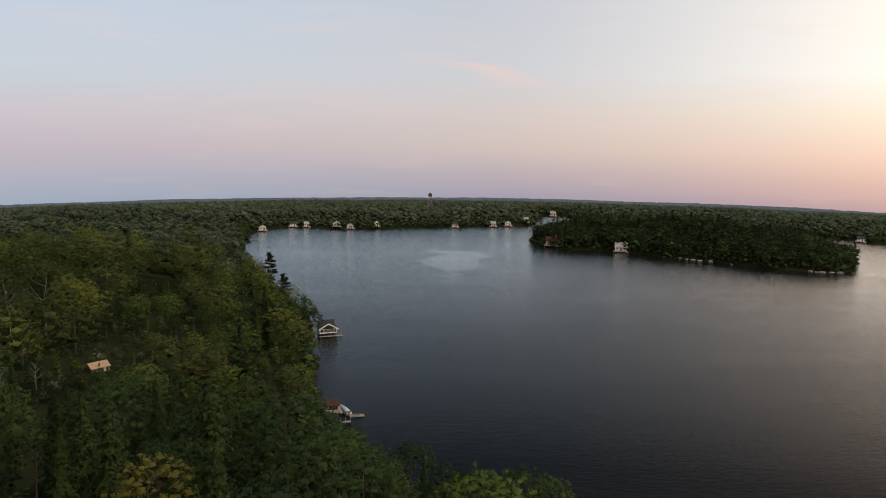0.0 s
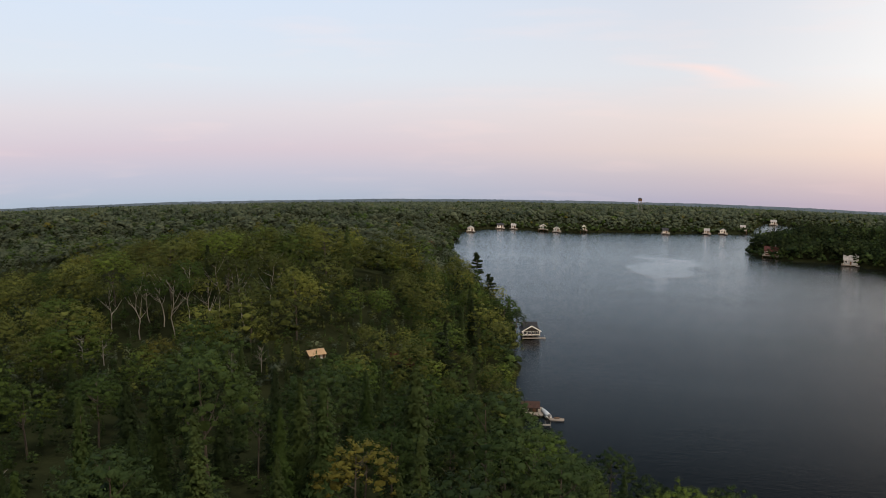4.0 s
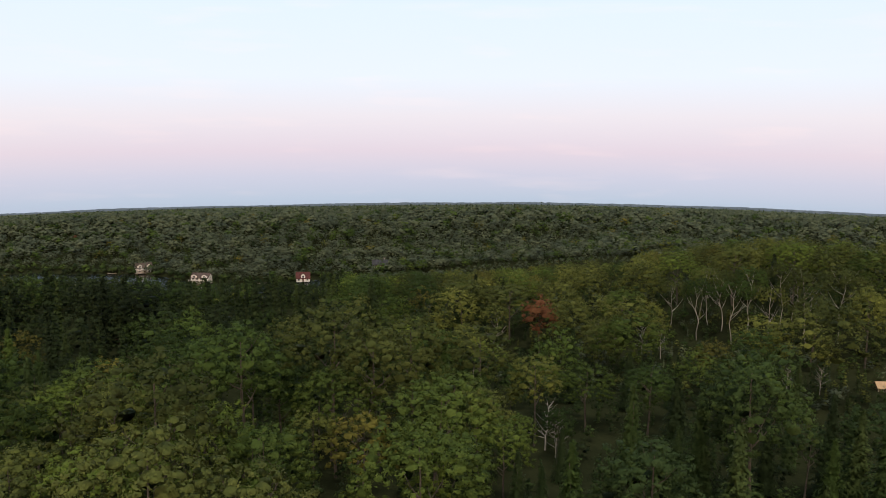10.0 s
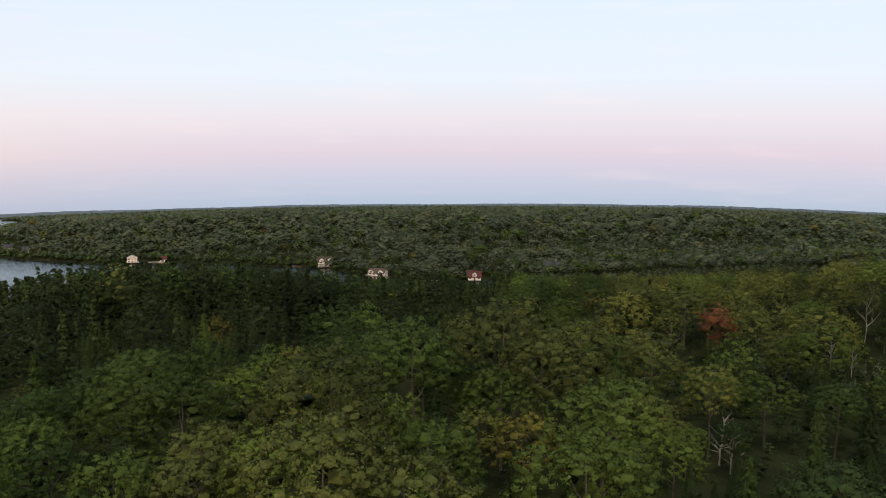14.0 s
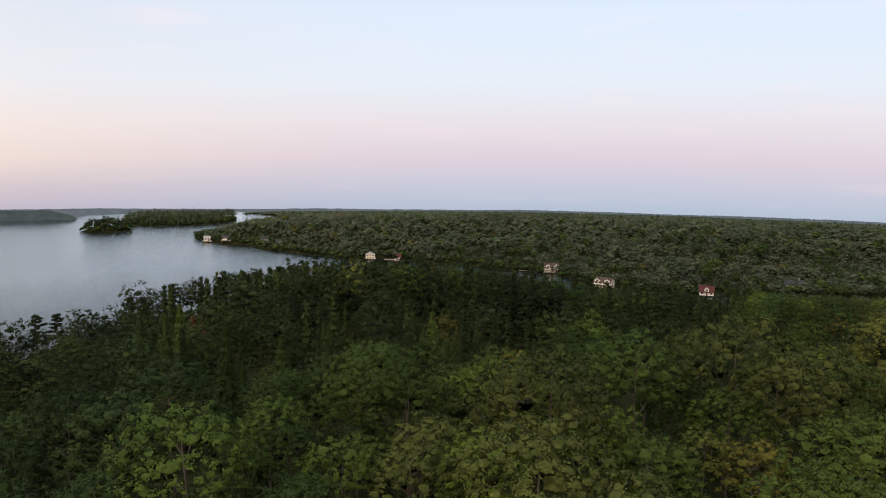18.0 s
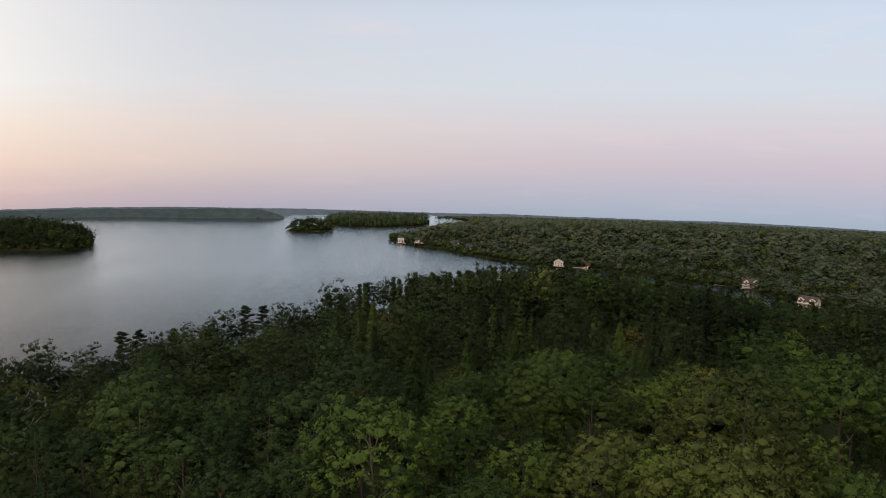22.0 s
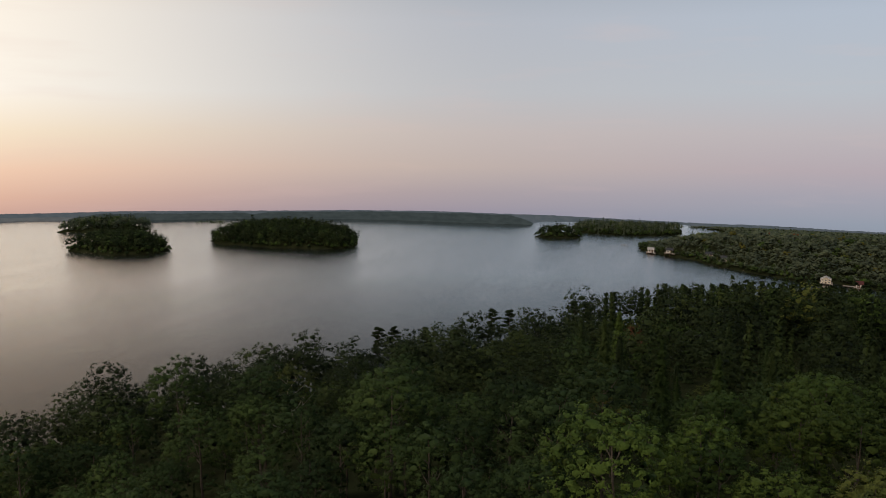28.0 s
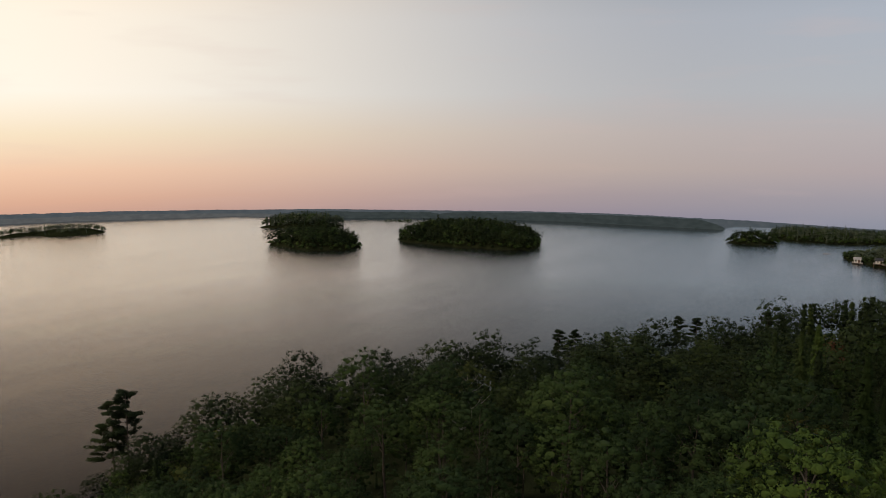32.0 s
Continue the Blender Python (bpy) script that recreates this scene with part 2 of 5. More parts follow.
def water_material():
    """Lake water: dark body, ripples at two sizes, calm and ruffled patches that change its gloss."""
    m, nt, b = material("lake_water", 0.12)
    nt.nodes.remove(b)
    body, shine, glancing, both = [nt.nodes.new(k) for k in ("ShaderNodeBsdfDiffuse", "ShaderNodeBsdfGlossy", "ShaderNodeFresnel", "ShaderNodeMixShader")]
    body.inputs[0].default_value = (0.002, 0.003, 0.004, 1)
    shine.inputs[0].default_value = (1, 1, 1, 1)
    glancing.inputs["IOR"].default_value = 1.333
    nt.links.new(ramp(nt, [(0.0, (0, 0, 0)), (0.02, (0.009, 0.009, 0.009)), (0.1, (0.04, 0.04, 0.04)), (0.22, (0.25, 0.25, 0.25)), (0.36, (0.66, 0.66, 0.66)), (0.55, (0.85, 0.85, 0.85)), (0.8, (1, 1, 1))], glancing.outputs[0]), both.inputs[0])
    nt.links.new(body.outputs[0], both.inputs[1])
    nt.links.new(shine.outputs[0], both.inputs[2])
    nt.links.new(both.outputs[0], nt.nodes["Material Output"].inputs[0])
    calm = maths(nt, "ADD", maths(nt, "MULTIPLY", noise_fac(nt, 0.006, 4.0, (1.0, 2.3, 1.0)), 0.45), maths(nt, "MULTIPLY", noise_fac(nt, 0.02, 5.0, (0.35, 2.6, 1.0)), 0.55))
    c = nt.nodes.new("ShaderNodeTexCoord")
    place = nt.nodes.new("ShaderNodeMapping")  # one long oily slick out on the lake
    place.inputs["Location"].default_value, place.inputs["Scale"].default_value = (-8 / 30, -552 / 82, 0), (1 / 30, 1 / 82, 0)
    nt.links.new(c.outputs["Object"], place.inputs[0])
    far = nt.nodes.new("ShaderNodeVectorMath")
    far.operation = "LENGTH"
    nt.links.new(place.outputs[0], far.inputs[0])
    ragged = maths(nt, "ADD", far.outputs["Value"], maths(nt, "MULTIPLY", maths(nt, "SUBTRACT", noise_fac(nt, 0.03, 3.0), 0.5), 1.6))
    slick = ramp(nt, [(0.55, (0.2, 0.2, 0.2)), (1.1, (1, 1, 1))], ragged)
    calm = maths(nt, "MINIMUM", calm, slick)
    gloss = ramp(nt, [(0.30, (0.08, 0.08, 0.08)), (0.50, (0.15, 0.15, 0.15))], calm)
    nt.links.new(gloss, shine.inputs["Roughness"])
    big = noise_fac(nt, 0.16, 3.0, (1.0, 2.6, 1.0))
    small = noise_fac(nt, 1.1, 3.0, (1.0, 1.8, 1.0))
    chop = noise_fac(nt, 0.42, 3.0, (0.8, 2.4, 1.0))
    h = maths(nt, "ADD", maths(nt, "MULTIPLY", big, 0.6), maths(nt, "ADD", maths(nt, "MULTIPLY", small, 0.55), maths(nt, "MULTIPLY", chop, 0.85)))
    h = maths(nt, "MULTIPLY", h, ramp(nt, [(0.05, (0.15, 0.15, 0.15)), (0.38, (0.72, 0.72, 0.72)), (0.58, (1, 1, 1))], calm))
    bump(nt, shine, h, 0.24, 1.0)
    return m


WATER = water_material()


def haze_glow_material(name, a, c):
    """Far hills as a plain glow: the haze is painted into the colour."""
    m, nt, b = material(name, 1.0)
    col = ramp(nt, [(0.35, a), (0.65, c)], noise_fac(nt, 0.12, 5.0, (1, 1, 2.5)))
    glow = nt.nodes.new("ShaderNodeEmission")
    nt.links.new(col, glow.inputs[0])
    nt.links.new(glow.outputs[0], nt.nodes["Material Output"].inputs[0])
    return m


DISTANCE = haze_glow_material("haze_glow_shore", (0.044, 0.056, 0.056), (0.060, 0.073, 0.073))
HAZY_DISTANCE = haze_glow_material("haze_glow_west", (0.11, 0.115, 0.118), (0.14, 0.145, 0.147))
PALE_DISTANCE = haze_glow_material("haze_glow_hills", (0.086, 0.104, 0.118), (0.110, 0.126, 0.140))

# ---- mesh helpers ----
def mesh_from(name, verts, faces, mats, index=None, smooth=False):
    """A mesh from arrays: verts n x 3, faces m x 3 or m x 4."""
    me = bpy.data.meshes.new(name)
    faces = np.asarray(faces, np.int32)
    k = faces.shape[1]
    me.vertices.add(len(verts))
    me.vertices.foreach_set("co", np.ascontiguousarray(verts[:, :3] if len(verts[0]) > 3 else verts, np.float32).ravel())
    me.loops.add(faces.size)
    me.loops.foreach_set("vertex_index", faces.ravel())
    me.polygons.add(len(faces))
    me.polygons.foreach_set("loop_start", np.arange(0, faces.size, k, dtype=np.int32))
    if index is not None:
        me.polygons.foreach_set("material_index", np.asarray(index, np.int32))
    me.polygons.foreach_set("use_smooth", np.broadcast_to(np.asarray(smooth, bool), len(faces)).copy())
    for m in mats:
        me.materials.append(m)
    me.update(calc_edges=True)
    if len(verts[0]) > 3:  # leaf sprays take the light with the roundness of their crown
        a = me.attributes.new("custom_normal", "FLOAT_VECTOR", "POINT")
        a.data.foreach_set("vector", np.ascontiguousarray(verts[:, 3:6], np.float32).ravel())
    return me


def rounded(v, centre, half, lift=0.25, rough=0.0, rng=None):
    """Positions with the outward directions of a dome added as three more columns."""
    n = (v - centre) / half
    n /= np.linalg.norm(n, axis=1, keepdims=True) + 1e-6
    n[:, 2] += lift
    if rng is not None:
        n += rng.normal(0, rough, n.shape)
    n /= np.linalg.norm(n, axis=1, keepdims=True) + 1e-6
    return np.concatenate([v, n], 1)


def part(name, bm, mat, parent=None, label=""):
    """Links a bmesh as one mesh object under a thing or a part."""
    me = bpy.data.meshes.new(name)
    bm.to_mesh(me)
    bm.free()
    me.materials.append(mat)
    ob = new(name, me)
    ob.parent = parent
    return tagged(ob, label)


def mesh_part(name, me, parent, label=""):
    ob = new(name, me)
    ob.parent = parent
    return tagged(ob, label)


def box(bm, x0, x1, y0, y1, z0, z1, bevel=0.0):
    r = bmesh.ops.create_cube(bm, size=1, matrix=Matrix.LocRotScale(((x0 + x1) / 2, (y0 + y1) / 2, (z0 + z1) / 2), None, (x1 - x0, y1 - y0, z1 - z0)))
    if bevel:
        edges = {e for v in r["verts"] for e in v.link_edges}
        bmesh.ops.bevel(bm, geom=list(edges), offset=bevel, segments=1, affect="EDGES")
    return bm


def boxed(*args, bevel=0.0):
    return box(bmesh.new(), *args, bevel=bevel)


def tube(points, radii, sides=6):
    """A tapered tube through the points, as arrays of vertices and quads."""
    pts = np.asarray(points, float)
    n = len(pts)
    a = np.linspace(0, 2 * np.pi, sides, endpoint=False)
    verts = np.zeros((n, sides, 3))
    for i in range(n):
        t = pts[min(i + 1, n - 1)] - pts[max(i - 1, 0)]
        t = t / (np.linalg.norm(t) + 1e-9)
        u = np.cross(t, (0.3, 0.9, 0.1))
        u /= np.linalg.norm(u) + 1e-9
        w = np.cross(t, u)
        verts[i] = pts[i] + radii[i] * (np.cos(a)[:, None] * u + np.sin(a)[:, None] * w)
    i, j = np.meshgrid(np.arange(n - 1), np.arange(sides), indexing="ij")
    k = (j + 1) % sides
    faces = np.stack([i * sides + j, i * sides + k, (i + 1) * sides + k, (i + 1) * sides + j], -1).reshape(-1, 4)
    return verts.reshape(-1, 3), faces


def joined(pieces):
    """Joins (verts, faces) pieces."""
    vs, fs, n = [], [], 0
    for v, f in pieces:
        vs.append(v)
        fs.append(f + n)
        n += len(v)
    return np.concatenate(vs), np.concatenate(fs)


def cards(rng, centre, normal, size, long=1.0):
    """Leaf sprays: one small kite of two triangles at each centre, facing about along its normal."""
    n = len(centre)
    nrm = normal + rng.normal(0, 0.27, (n, 3))
    nrm /= np.linalg.norm(nrm, axis=1, keepdims=True) + 1e-9
    t = np.cross(nrm, rng.normal(0, 1, (n, 3)))
    t /= np.linalg.norm(t, axis=1, keepdims=True) + 1e-9
    b = np.cross(nrm, t)
    s = (size * rng.uniform(0.6, 1.3, n))[:, None]
    v = np.stack([centre - t * s * long, centre - b * s * 0.62 - nrm * s * 0.16, centre + t * s * long, centre + b * s * 0.62 - nrm * s * 0.16], 1)
    k = np.arange(n)[:, None] * 4
    return v.reshape(-1, 3), np.concatenate([k + [0, 1, 2], k + [0, 2, 3]], 1).reshape(-1, 3)


def solid_points(n):
    """Corners and triangles of an octahedron (n = 6) or an icosahedron (n = 12)."""
    bm = bmesh.new()
    if n == 12:
        bmesh.ops.create_icosphere(bm, subdivisions=1, radius=1)
    else:
        for c in ((1, 0, 0), (0, 1, 0), (-1, 0, 0), (0, -1, 0), (0, 0, 1), (0, 0, -1)):
            bm.verts.new(c)
        bm.verts.ensure_lookup_table()
        for a, b in ((0, 1), (1, 2), (2, 3), (3, 0)):
            bm.faces.new((bm.verts[a], bm.verts[b], bm.verts[4]))
            bm.faces.new((bm.verts[b], bm.verts[a], bm.verts[5]))
    bm.verts.index_update()
    v, f = np.array([v.co[:] for v in bm.verts]), np.array([[q.index for q in p.verts] for p in bm.faces])
    bm.free()
    return v, f


SOLIDS = {6: solid_points(6), 12: solid_points(12)}


def cores(rng, centre, radius, kind):
    """A small uneven leafy mass at each centre."""
    v, f = SOLIDS[kind]
    n, m = len(centre), len(v)
    q = v[None] * radius[:, None, None] * rng.uniform(0.7, 1.25, (n, m, 1)) * np.array([1.1, 1.1, 0.7])
    a = rng.uniform(0, 6.28, n)
    c, s = np.cos(a)[:, None], np.sin(a)[:, None]
    q = np.stack([q[..., 0] * c - q[..., 1] * s, q[..., 0] * s + q[..., 1] * c, q[..., 2]], -1) + centre[:, None]
    return q.reshape(-1, 3), (f[None] + (np.arange(n) * m)[:, None, None]).reshape(-1, 3)


def ball_points(rng, n, low):
    """Directions spread evenly over a ball, cut off below."""
    k = (np.arange(n) + 0.5) / n
    z = np.clip(1 - k * (1 - low) + rng.normal(0, 0.05, n), -1, 1)
    a = np.arange(n) * 2.39996 + rng.uniform(0, 6.28) + rng.normal(0, 0.22, n)
    f = np.sqrt(1 - z * z)
    return np.stack([np.cos(a) * f, np.sin(a) * f, z], -1)


def broad_crown(rng, height, width, base, lobes, tufts, per, size, low=-0.42, core=0.55, kind=12, knots=6):
    """A broadleaf crown: boughs crowd over an uneven dome, each bough set with rounded tufts, each tuft a small mass in a spray of leaf cards."""
    ch = height - base
    half = np.array([width * 0.5, width * 0.5, ch * 0.54])
    mid = np.array([rng.normal(0, 0.03) * width, rng.normal(0, 0.03) * width, base + ch * 0.44])
    d = ball_points(rng, lobes, low)
    lr = 1.12 * (width * 0.25 + ch * 0.25) * math.sqrt((1 - low) / lobes) * rng.uniform(0.72, 1.28, lobes)
    c = mid + d * np.maximum(half - lr[:, None] * 0.85, 0.25 * half) * rng.uniform(0.82, 1.12, lobes)[:, None]
    m = len(SOLIDS[kind][0])
    v, f = cores(rng, c, lr * core, kind)
    pieces = [(v, f)]
    outs = [np.repeat(d, m, 0) * 0.5 + (v - np.repeat(c, m, 0)) / np.repeat(lr, m)[:, None] * 0.6]
    if tufts:
        u = np.stack([ball_points(rng, tufts, -0.7) for _ in range(lobes)])
        facing = (u * (d * 0.7 + np.array([0, 0, 0.55]))[:, None]).sum(2) > -0.3
        t = c[:, None] + u * lr[:, None, None] * np.array([1.0, 1.0, 0.85]) * rng.uniform(0.72, 1.18, (lobes, tufts, 1))
        t, un, dn, tr = t[facing], u[facing], np.repeat(d[:, None], tufts, 1)[facing], np.repeat(lr[:, None], tufts, 1)[facing] * 1.12 / math.sqrt(tufts)
        tr = tr * rng.uniform(0.75, 1.25, len(tr))
        if knots:
            v, f = cores(rng, t, tr * (0.44 if knots == 12 else 0.32), knots)
            pieces.append((v, f))
            outs.append((v - np.repeat(t, knots, 0)) / np.repeat(tr, knots)[:, None] * 0.9 + np.repeat(un, knots, 0) * 0.3 + np.repeat(dn, knots, 0) * 0.3)
        q = rng.normal(0, 1, (len(t), per, 3)) + un[:, None] * 0.5 + np.array([0, 0, 0.3])
        q /= np.linalg.norm(q, axis=2, keepdims=True)
        p = t[:, None] + q * tr[:, None, None] * rng.uniform(0.5, 1.15, (len(t), per, 1)) * np.array([1.05, 1.05, 0.8])
        pieces.append(cards(rng, p.reshape(-1, 3), (q * 0.75 + un[:, None] * 0.35 + np.array([0, 0, 0.3])).reshape(-1, 3), size))
        outs.append(np.repeat((q * 0.62 + un[:, None] * 0.35 + dn[:, None] * 0.38).reshape(-1, 3), 4, 0))
    v, f = joined(pieces)
    n = np.concatenate(outs) + 1e-4
    n /= np.linalg.norm(n, axis=1, keepdims=True)
    return np.concatenate([v, n], 1), f, np.ones(len(f), bool)


def spire_crown(rng, height, width, base, tiers, arms, per, size):
    """A conifer crown: whorls of drooping boughs that shorten towards the tip."""
    out_p, out_n = [], []
    for k in range(tiers):
        f = min(max((k + rng.uniform(-0.3, 0.3)) / (tiers - 1), 0), 1)
        z = base + (height - base) * f
        r = width / 2 * (1 - f) ** 0.95 * rng.uniform(0.8, 1.14) + 0.15
        a = rng.uniform(0, 2 * np.pi) + np.arange(arms) * 2 * np.pi / arms + rng.normal(0, 0.3, arms)
        rr = r * rng.uniform(0.6, 1.12, arms)
        s = np.linspace(0.4, 1.0, per)[None, :]
        x, y = np.cos(a)[:, None] * rr[:, None] * s, np.sin(a)[:, None] * rr[:, None] * s
        zz = z - 0.22 * rr[:, None] * s + rng.normal(0, 0.16, (arms, per))
        out_p.append(np.stack([x, y, zz], -1).reshape(-1, 3) + rng.normal(0, 0.16, (arms * per, 3)))
        out_n.append(np.stack([np.cos(a)[:, None] * 0.6 + 0 * s, np.sin(a)[:, None] * 0.6 + 0 * s, 0.75 + 0 * zz], -1).reshape(-1, 3))
    n = max(6, tiers // 2)
    zc = base + (height - base) * np.linspace(0.02, 0.86, n)
    cr = width / 2 * (1 - np.linspace(0.02, 0.86, n)) ** 0.95 * 0.5
    core = cores(rng, np.stack([0 * zc, 0 * zc, zc], -1), cr, 12)
    v, f = joined([core, cards(rng, np.concatenate(out_p), np.concatenate(out_n), size, 1.2)])
    return rounded(v, np.array([0, 0, -1e-3]) + v * np.array([0, 0, 1]), 1.0, 0.55, 0.15, rng), f, np.ones(len(f), bool)


def trunk_mesh(name, rng, height, radius, mat, limbs=7, base=0.35, spread=0.17, sides=7, bend_by=0.010):
    """A tapered, slightly bent trunk with limbs that reach up into the crown."""
    n = 6
    z = np.linspace(-0.8, height * 0.86, n)
    bend = np.cumsum(rng.normal(0, height * bend_by, (n, 2)), axis=0)
    pts = np.column_stack([bend - bend[0], z])
    pieces = [tube(pts, np.linspace(radius, radius * 0.18, n), sides)]
    for k in range(limbs):
        f = rng.uniform(base, 0.8)
        root = np.array([np.interp(f * height, z, pts[:, i]) for i in range(3)])
        a = rng.uniform(0, 2 * np.pi)
        ln = height * spread * rng.uniform(0.6, 1.1)
        way = np.array([np.cos(a), np.sin(a), rng.uniform(0.5, 1.2)])
        p1, p2 = root + way * ln * 0.5, root + way * ln + np.array([0, 0, ln * 0.25])
        r0 = radius * (1 - f) * 0.62 + 0.03
        pieces.append(tube([root, p1, p2], [r0, r0 * 0.6, r0 * 0.2], 5))
        q = p1 + np.array([-way[1], way[0], 0.9]) * ln * 0.4
        pieces.append(tube([p1, q], [r0 * 0.5, r0 * 0.12], 4))
    return mesh_from(name, *joined(pieces), [mat], smooth=True)


# ---- plan: shores ----
RIGHT_SHORE = [(-157, 672), (-139, 586), (-120, 517), (-100, 480), (-77, 424), (-62, 384), (-56, 345), (-45, 300), (-42, 268), (-40, 245), (-35, 225), (-24, 208), (-8, 203), (8, 197), (23, 180), (36, 148), (36, 60)]
LEFT_SHORE = [(10, -40), (-40, -115), (-98, -163), (-148, -194), (-190, -196), (-230, -186), (-276, -147), (-320, -112), (-375, -86), (-430, -42), (-470, -5), (-492, 40), (-490, 85)]
INLET = [(-465, 130), (-428, 165), (-410, 205), (-406, 245), (-418, 275), (-433, 262), (-440, 235), (-449, 222), (-470, 200), (-515, 182), (-528, 168), (-560, 130), (-590, 90)]
NORTH_SHORE = [(-600, 55), (-628, 25), (-650, 3), (-665, -5), (-690, -35), (-705, -50), (-728, -57), (-742, -50), (-765, -22), (-800, 5), (-960, 30)]
INLAND = [(-1500, -150), (-1500, 1500), (-300, 1500)]
MAINLAND = RIGHT_SHORE + LEFT_SHORE + INLET + NORTH_SHORE + INLAND
ISLANDS = {
    "big_island": [(66, 635), (74, 619), (88, 610), (127, 597), (177, 563), (221, 532), (246, 522), (277, 556), (270, 610), (200, 660), (110, 680), (72, 660)],
    "long_island": [(-633, -405), (-630, -344), (-638, -297), (-660, -285), (-692, -300), (-705, -350), (-690, -415), (-655, -425)],
    "round_island": [(-556, -497), (-552, -451), (-564, -422), (-590, -421), (-604, -450), (-592, -498)],
    "high_island": [(-655, -595), (-672, -546), (-694, -526), (-735, -545), (-720, -600), (-680, -622)],
    "north_point": [(-822, -125), (-806, -106), (-810, -82), (-812, -57), (-835, -30), (-885, -30), (-888, -80), (-880, -128), (-850, -132)],
    "islet": [(-777, -157), (-769, -139), (-777, -120), (-794, -116), (-802, -138), (-792, -158)],
    "far_island": [(-760, -513), (-774, -489), (-795, -498), (-782, -528)],
    "far_low_island": [(-786, -478), (-812, -418), (-830, -425), (-806, -492)],
    "west_island": [(-462, -748), (-490, -735), (-508, -706), (-545, -692), (-566, -712), (-540, -750), (-490, -775)],
}
# the far side of the lake: bearing to the left of +y, distance
FAR_SHORE = [(-180, 900), (-60, 880), (-40, 740), (-27, 730), (-20, 770), (-8.4, 800), (-6.8, 815), (-6.2, 750), (-4.4, 731), (-0.6, 719), (3.2, 716), (6.2, 709),
             (8.5, 719), (10.6, 727), (12.5, 705), (13.1, 690), (14, 690), (89, 858), (92, 905), (100.3, 906), (101.5, 904), (101.8, 882),
             (104.6, 890), (108, 903), (111, 920), (114, 932), (117, 942), (122, 956), (127, 960), (131, 985), (134, 1004), (138, 1000), (143, 1005), (150, 1010), (180, 1000)]
SKYLINE = [(-180, 0.104), (30, 0.1040), (46, 0.1046), (60, 0.1072), (82, 0.1076), (94, 0.1052), (101, 0.1012), (105, 0.0992), (110, 0.0972), (116, 0.0958), (122, 0.0948), (129, 0.0926), (134, 0.0916), (141, 0.0895), (148, 0.089), (180, 0.09)]  # slope of the line of sight to the far skyline, by bearing


def skyline(x, y):
    t = np.asarray(SKYLINE, float)
    return 100 - np.hypot(x, y) * np.interp(np.degrees(np.arctan2(-x, y)), t[:, 0], t[:, 1])



def poly_distance(x, y, poly):
    """Distance to the outline, positive inside."""
    p = np.asarray(poly, float)
    best = np.full(x.shape, 1e9)
    inside = np.zeros(x.shape, bool)
    for (ax, ay), (bx, by) in zip(p, np.roll(p, -1, 0)):
        ex, ey = bx - ax, by - ay
        f = np.clip(((x - ax) * ex + (y - ay) * ey) / (ex * ex + ey * ey), 0, 1)
        best = np.minimum(best, np.hypot(x - ax - f * ex, y - ay - f * ey))
        if ay != by:
            inside ^= ((ay > y) != (by > y)) & (x < ex * (y - ay) / ey + ax)
    return np.where(inside, best, -best)


def waves(x, y, size, seed=0.0):
    """Smooth rolling noise in about -1 .. 1."""
    s = 0
    for k, (a, w) in enumerate(((0.3, 1.0), (1.7, 0.7), (2.6, 0.6), (4.4, 0.5))):
        s = s + w * np.sin((x * np.cos(a + seed) + y * np.sin(a + seed)) * (1 + 0.37 * k) / size + 1.3 * k + seed * 5)
    return s / 2.0


def shore_distance(x, y):
    x, y = np.asarray(x, float), np.asarray(y, float)
    xx, yy = x + 3.5 * waves(x, y, 9, 0.4), y + 3.5 * waves(x, y, 9, 1.9)
    d = poly_distance(xx, yy, MAINLAND)
    for poly in ISLANDS.values():
        d = np.maximum(d, poly_distance(xx, yy, poly))
    r, az = np.hypot(xx, yy), np.degrees(np.arctan2(-xx, yy))
    t = np.asarray(FAR_SHORE, float)
    return np.maximum(d, r - np.interp(az, t[:, 0], t[:, 1]))


def bell(x, y, cx, cy, s):
    return np.exp(-((x - cx) ** 2 + (y - cy) ** 2) / (2 * s * s))


def ground_height(x, y, d=None):
    x, y = np.asarray(x, float), np.asarray(y, float)
    d = shore_distance(x, y) if d is None else d
    r = np.hypot(x, y)
    hill = 37 * bell(x, y, -45, 15, 150) + 21 * bell(x, y, -165, 330, 95) + 3.5 + 2.5 * waves(x, y, 55, 0.8) + 2 * waves(x, y, 21, 2.2)
    hill = hill + 20 * np.clip((r - 555) / 190, 0, 1) + 3.0 * waves(x, y, 38, 2.9) * np.clip((r - 400) / 100, 0, 1)
    hill = hill + 9 * bell(x, y, -420, 430, 110) + 8 * bell(x, y, -600, 250, 90) + 10 * bell(x, y, 15, 790, 40) + 6 * bell(x, y, 150, 620, 60)
    room = np.maximum(skyline(x, y) - np.interp(r, [470, 600, 850], [13, 9.5, 6.5]), -200)  # hills are capped to the camera's line of sight to the far skyline
    hill = np.where(r > 430, np.minimum(hill, room + 1.5 * waves(x, y, 30, 1.1)), hill)
    land = 0.5 * np.minimum(d, 2.0) + np.maximum(hill, 0.3) * (1 - np.exp(-np.maximum(d, 0) / 42))
    land = land - np.maximum(r - 885, 0) * 0.13
    return np.where(d > 0, land, np.maximum(0.3 * d, -5.0))


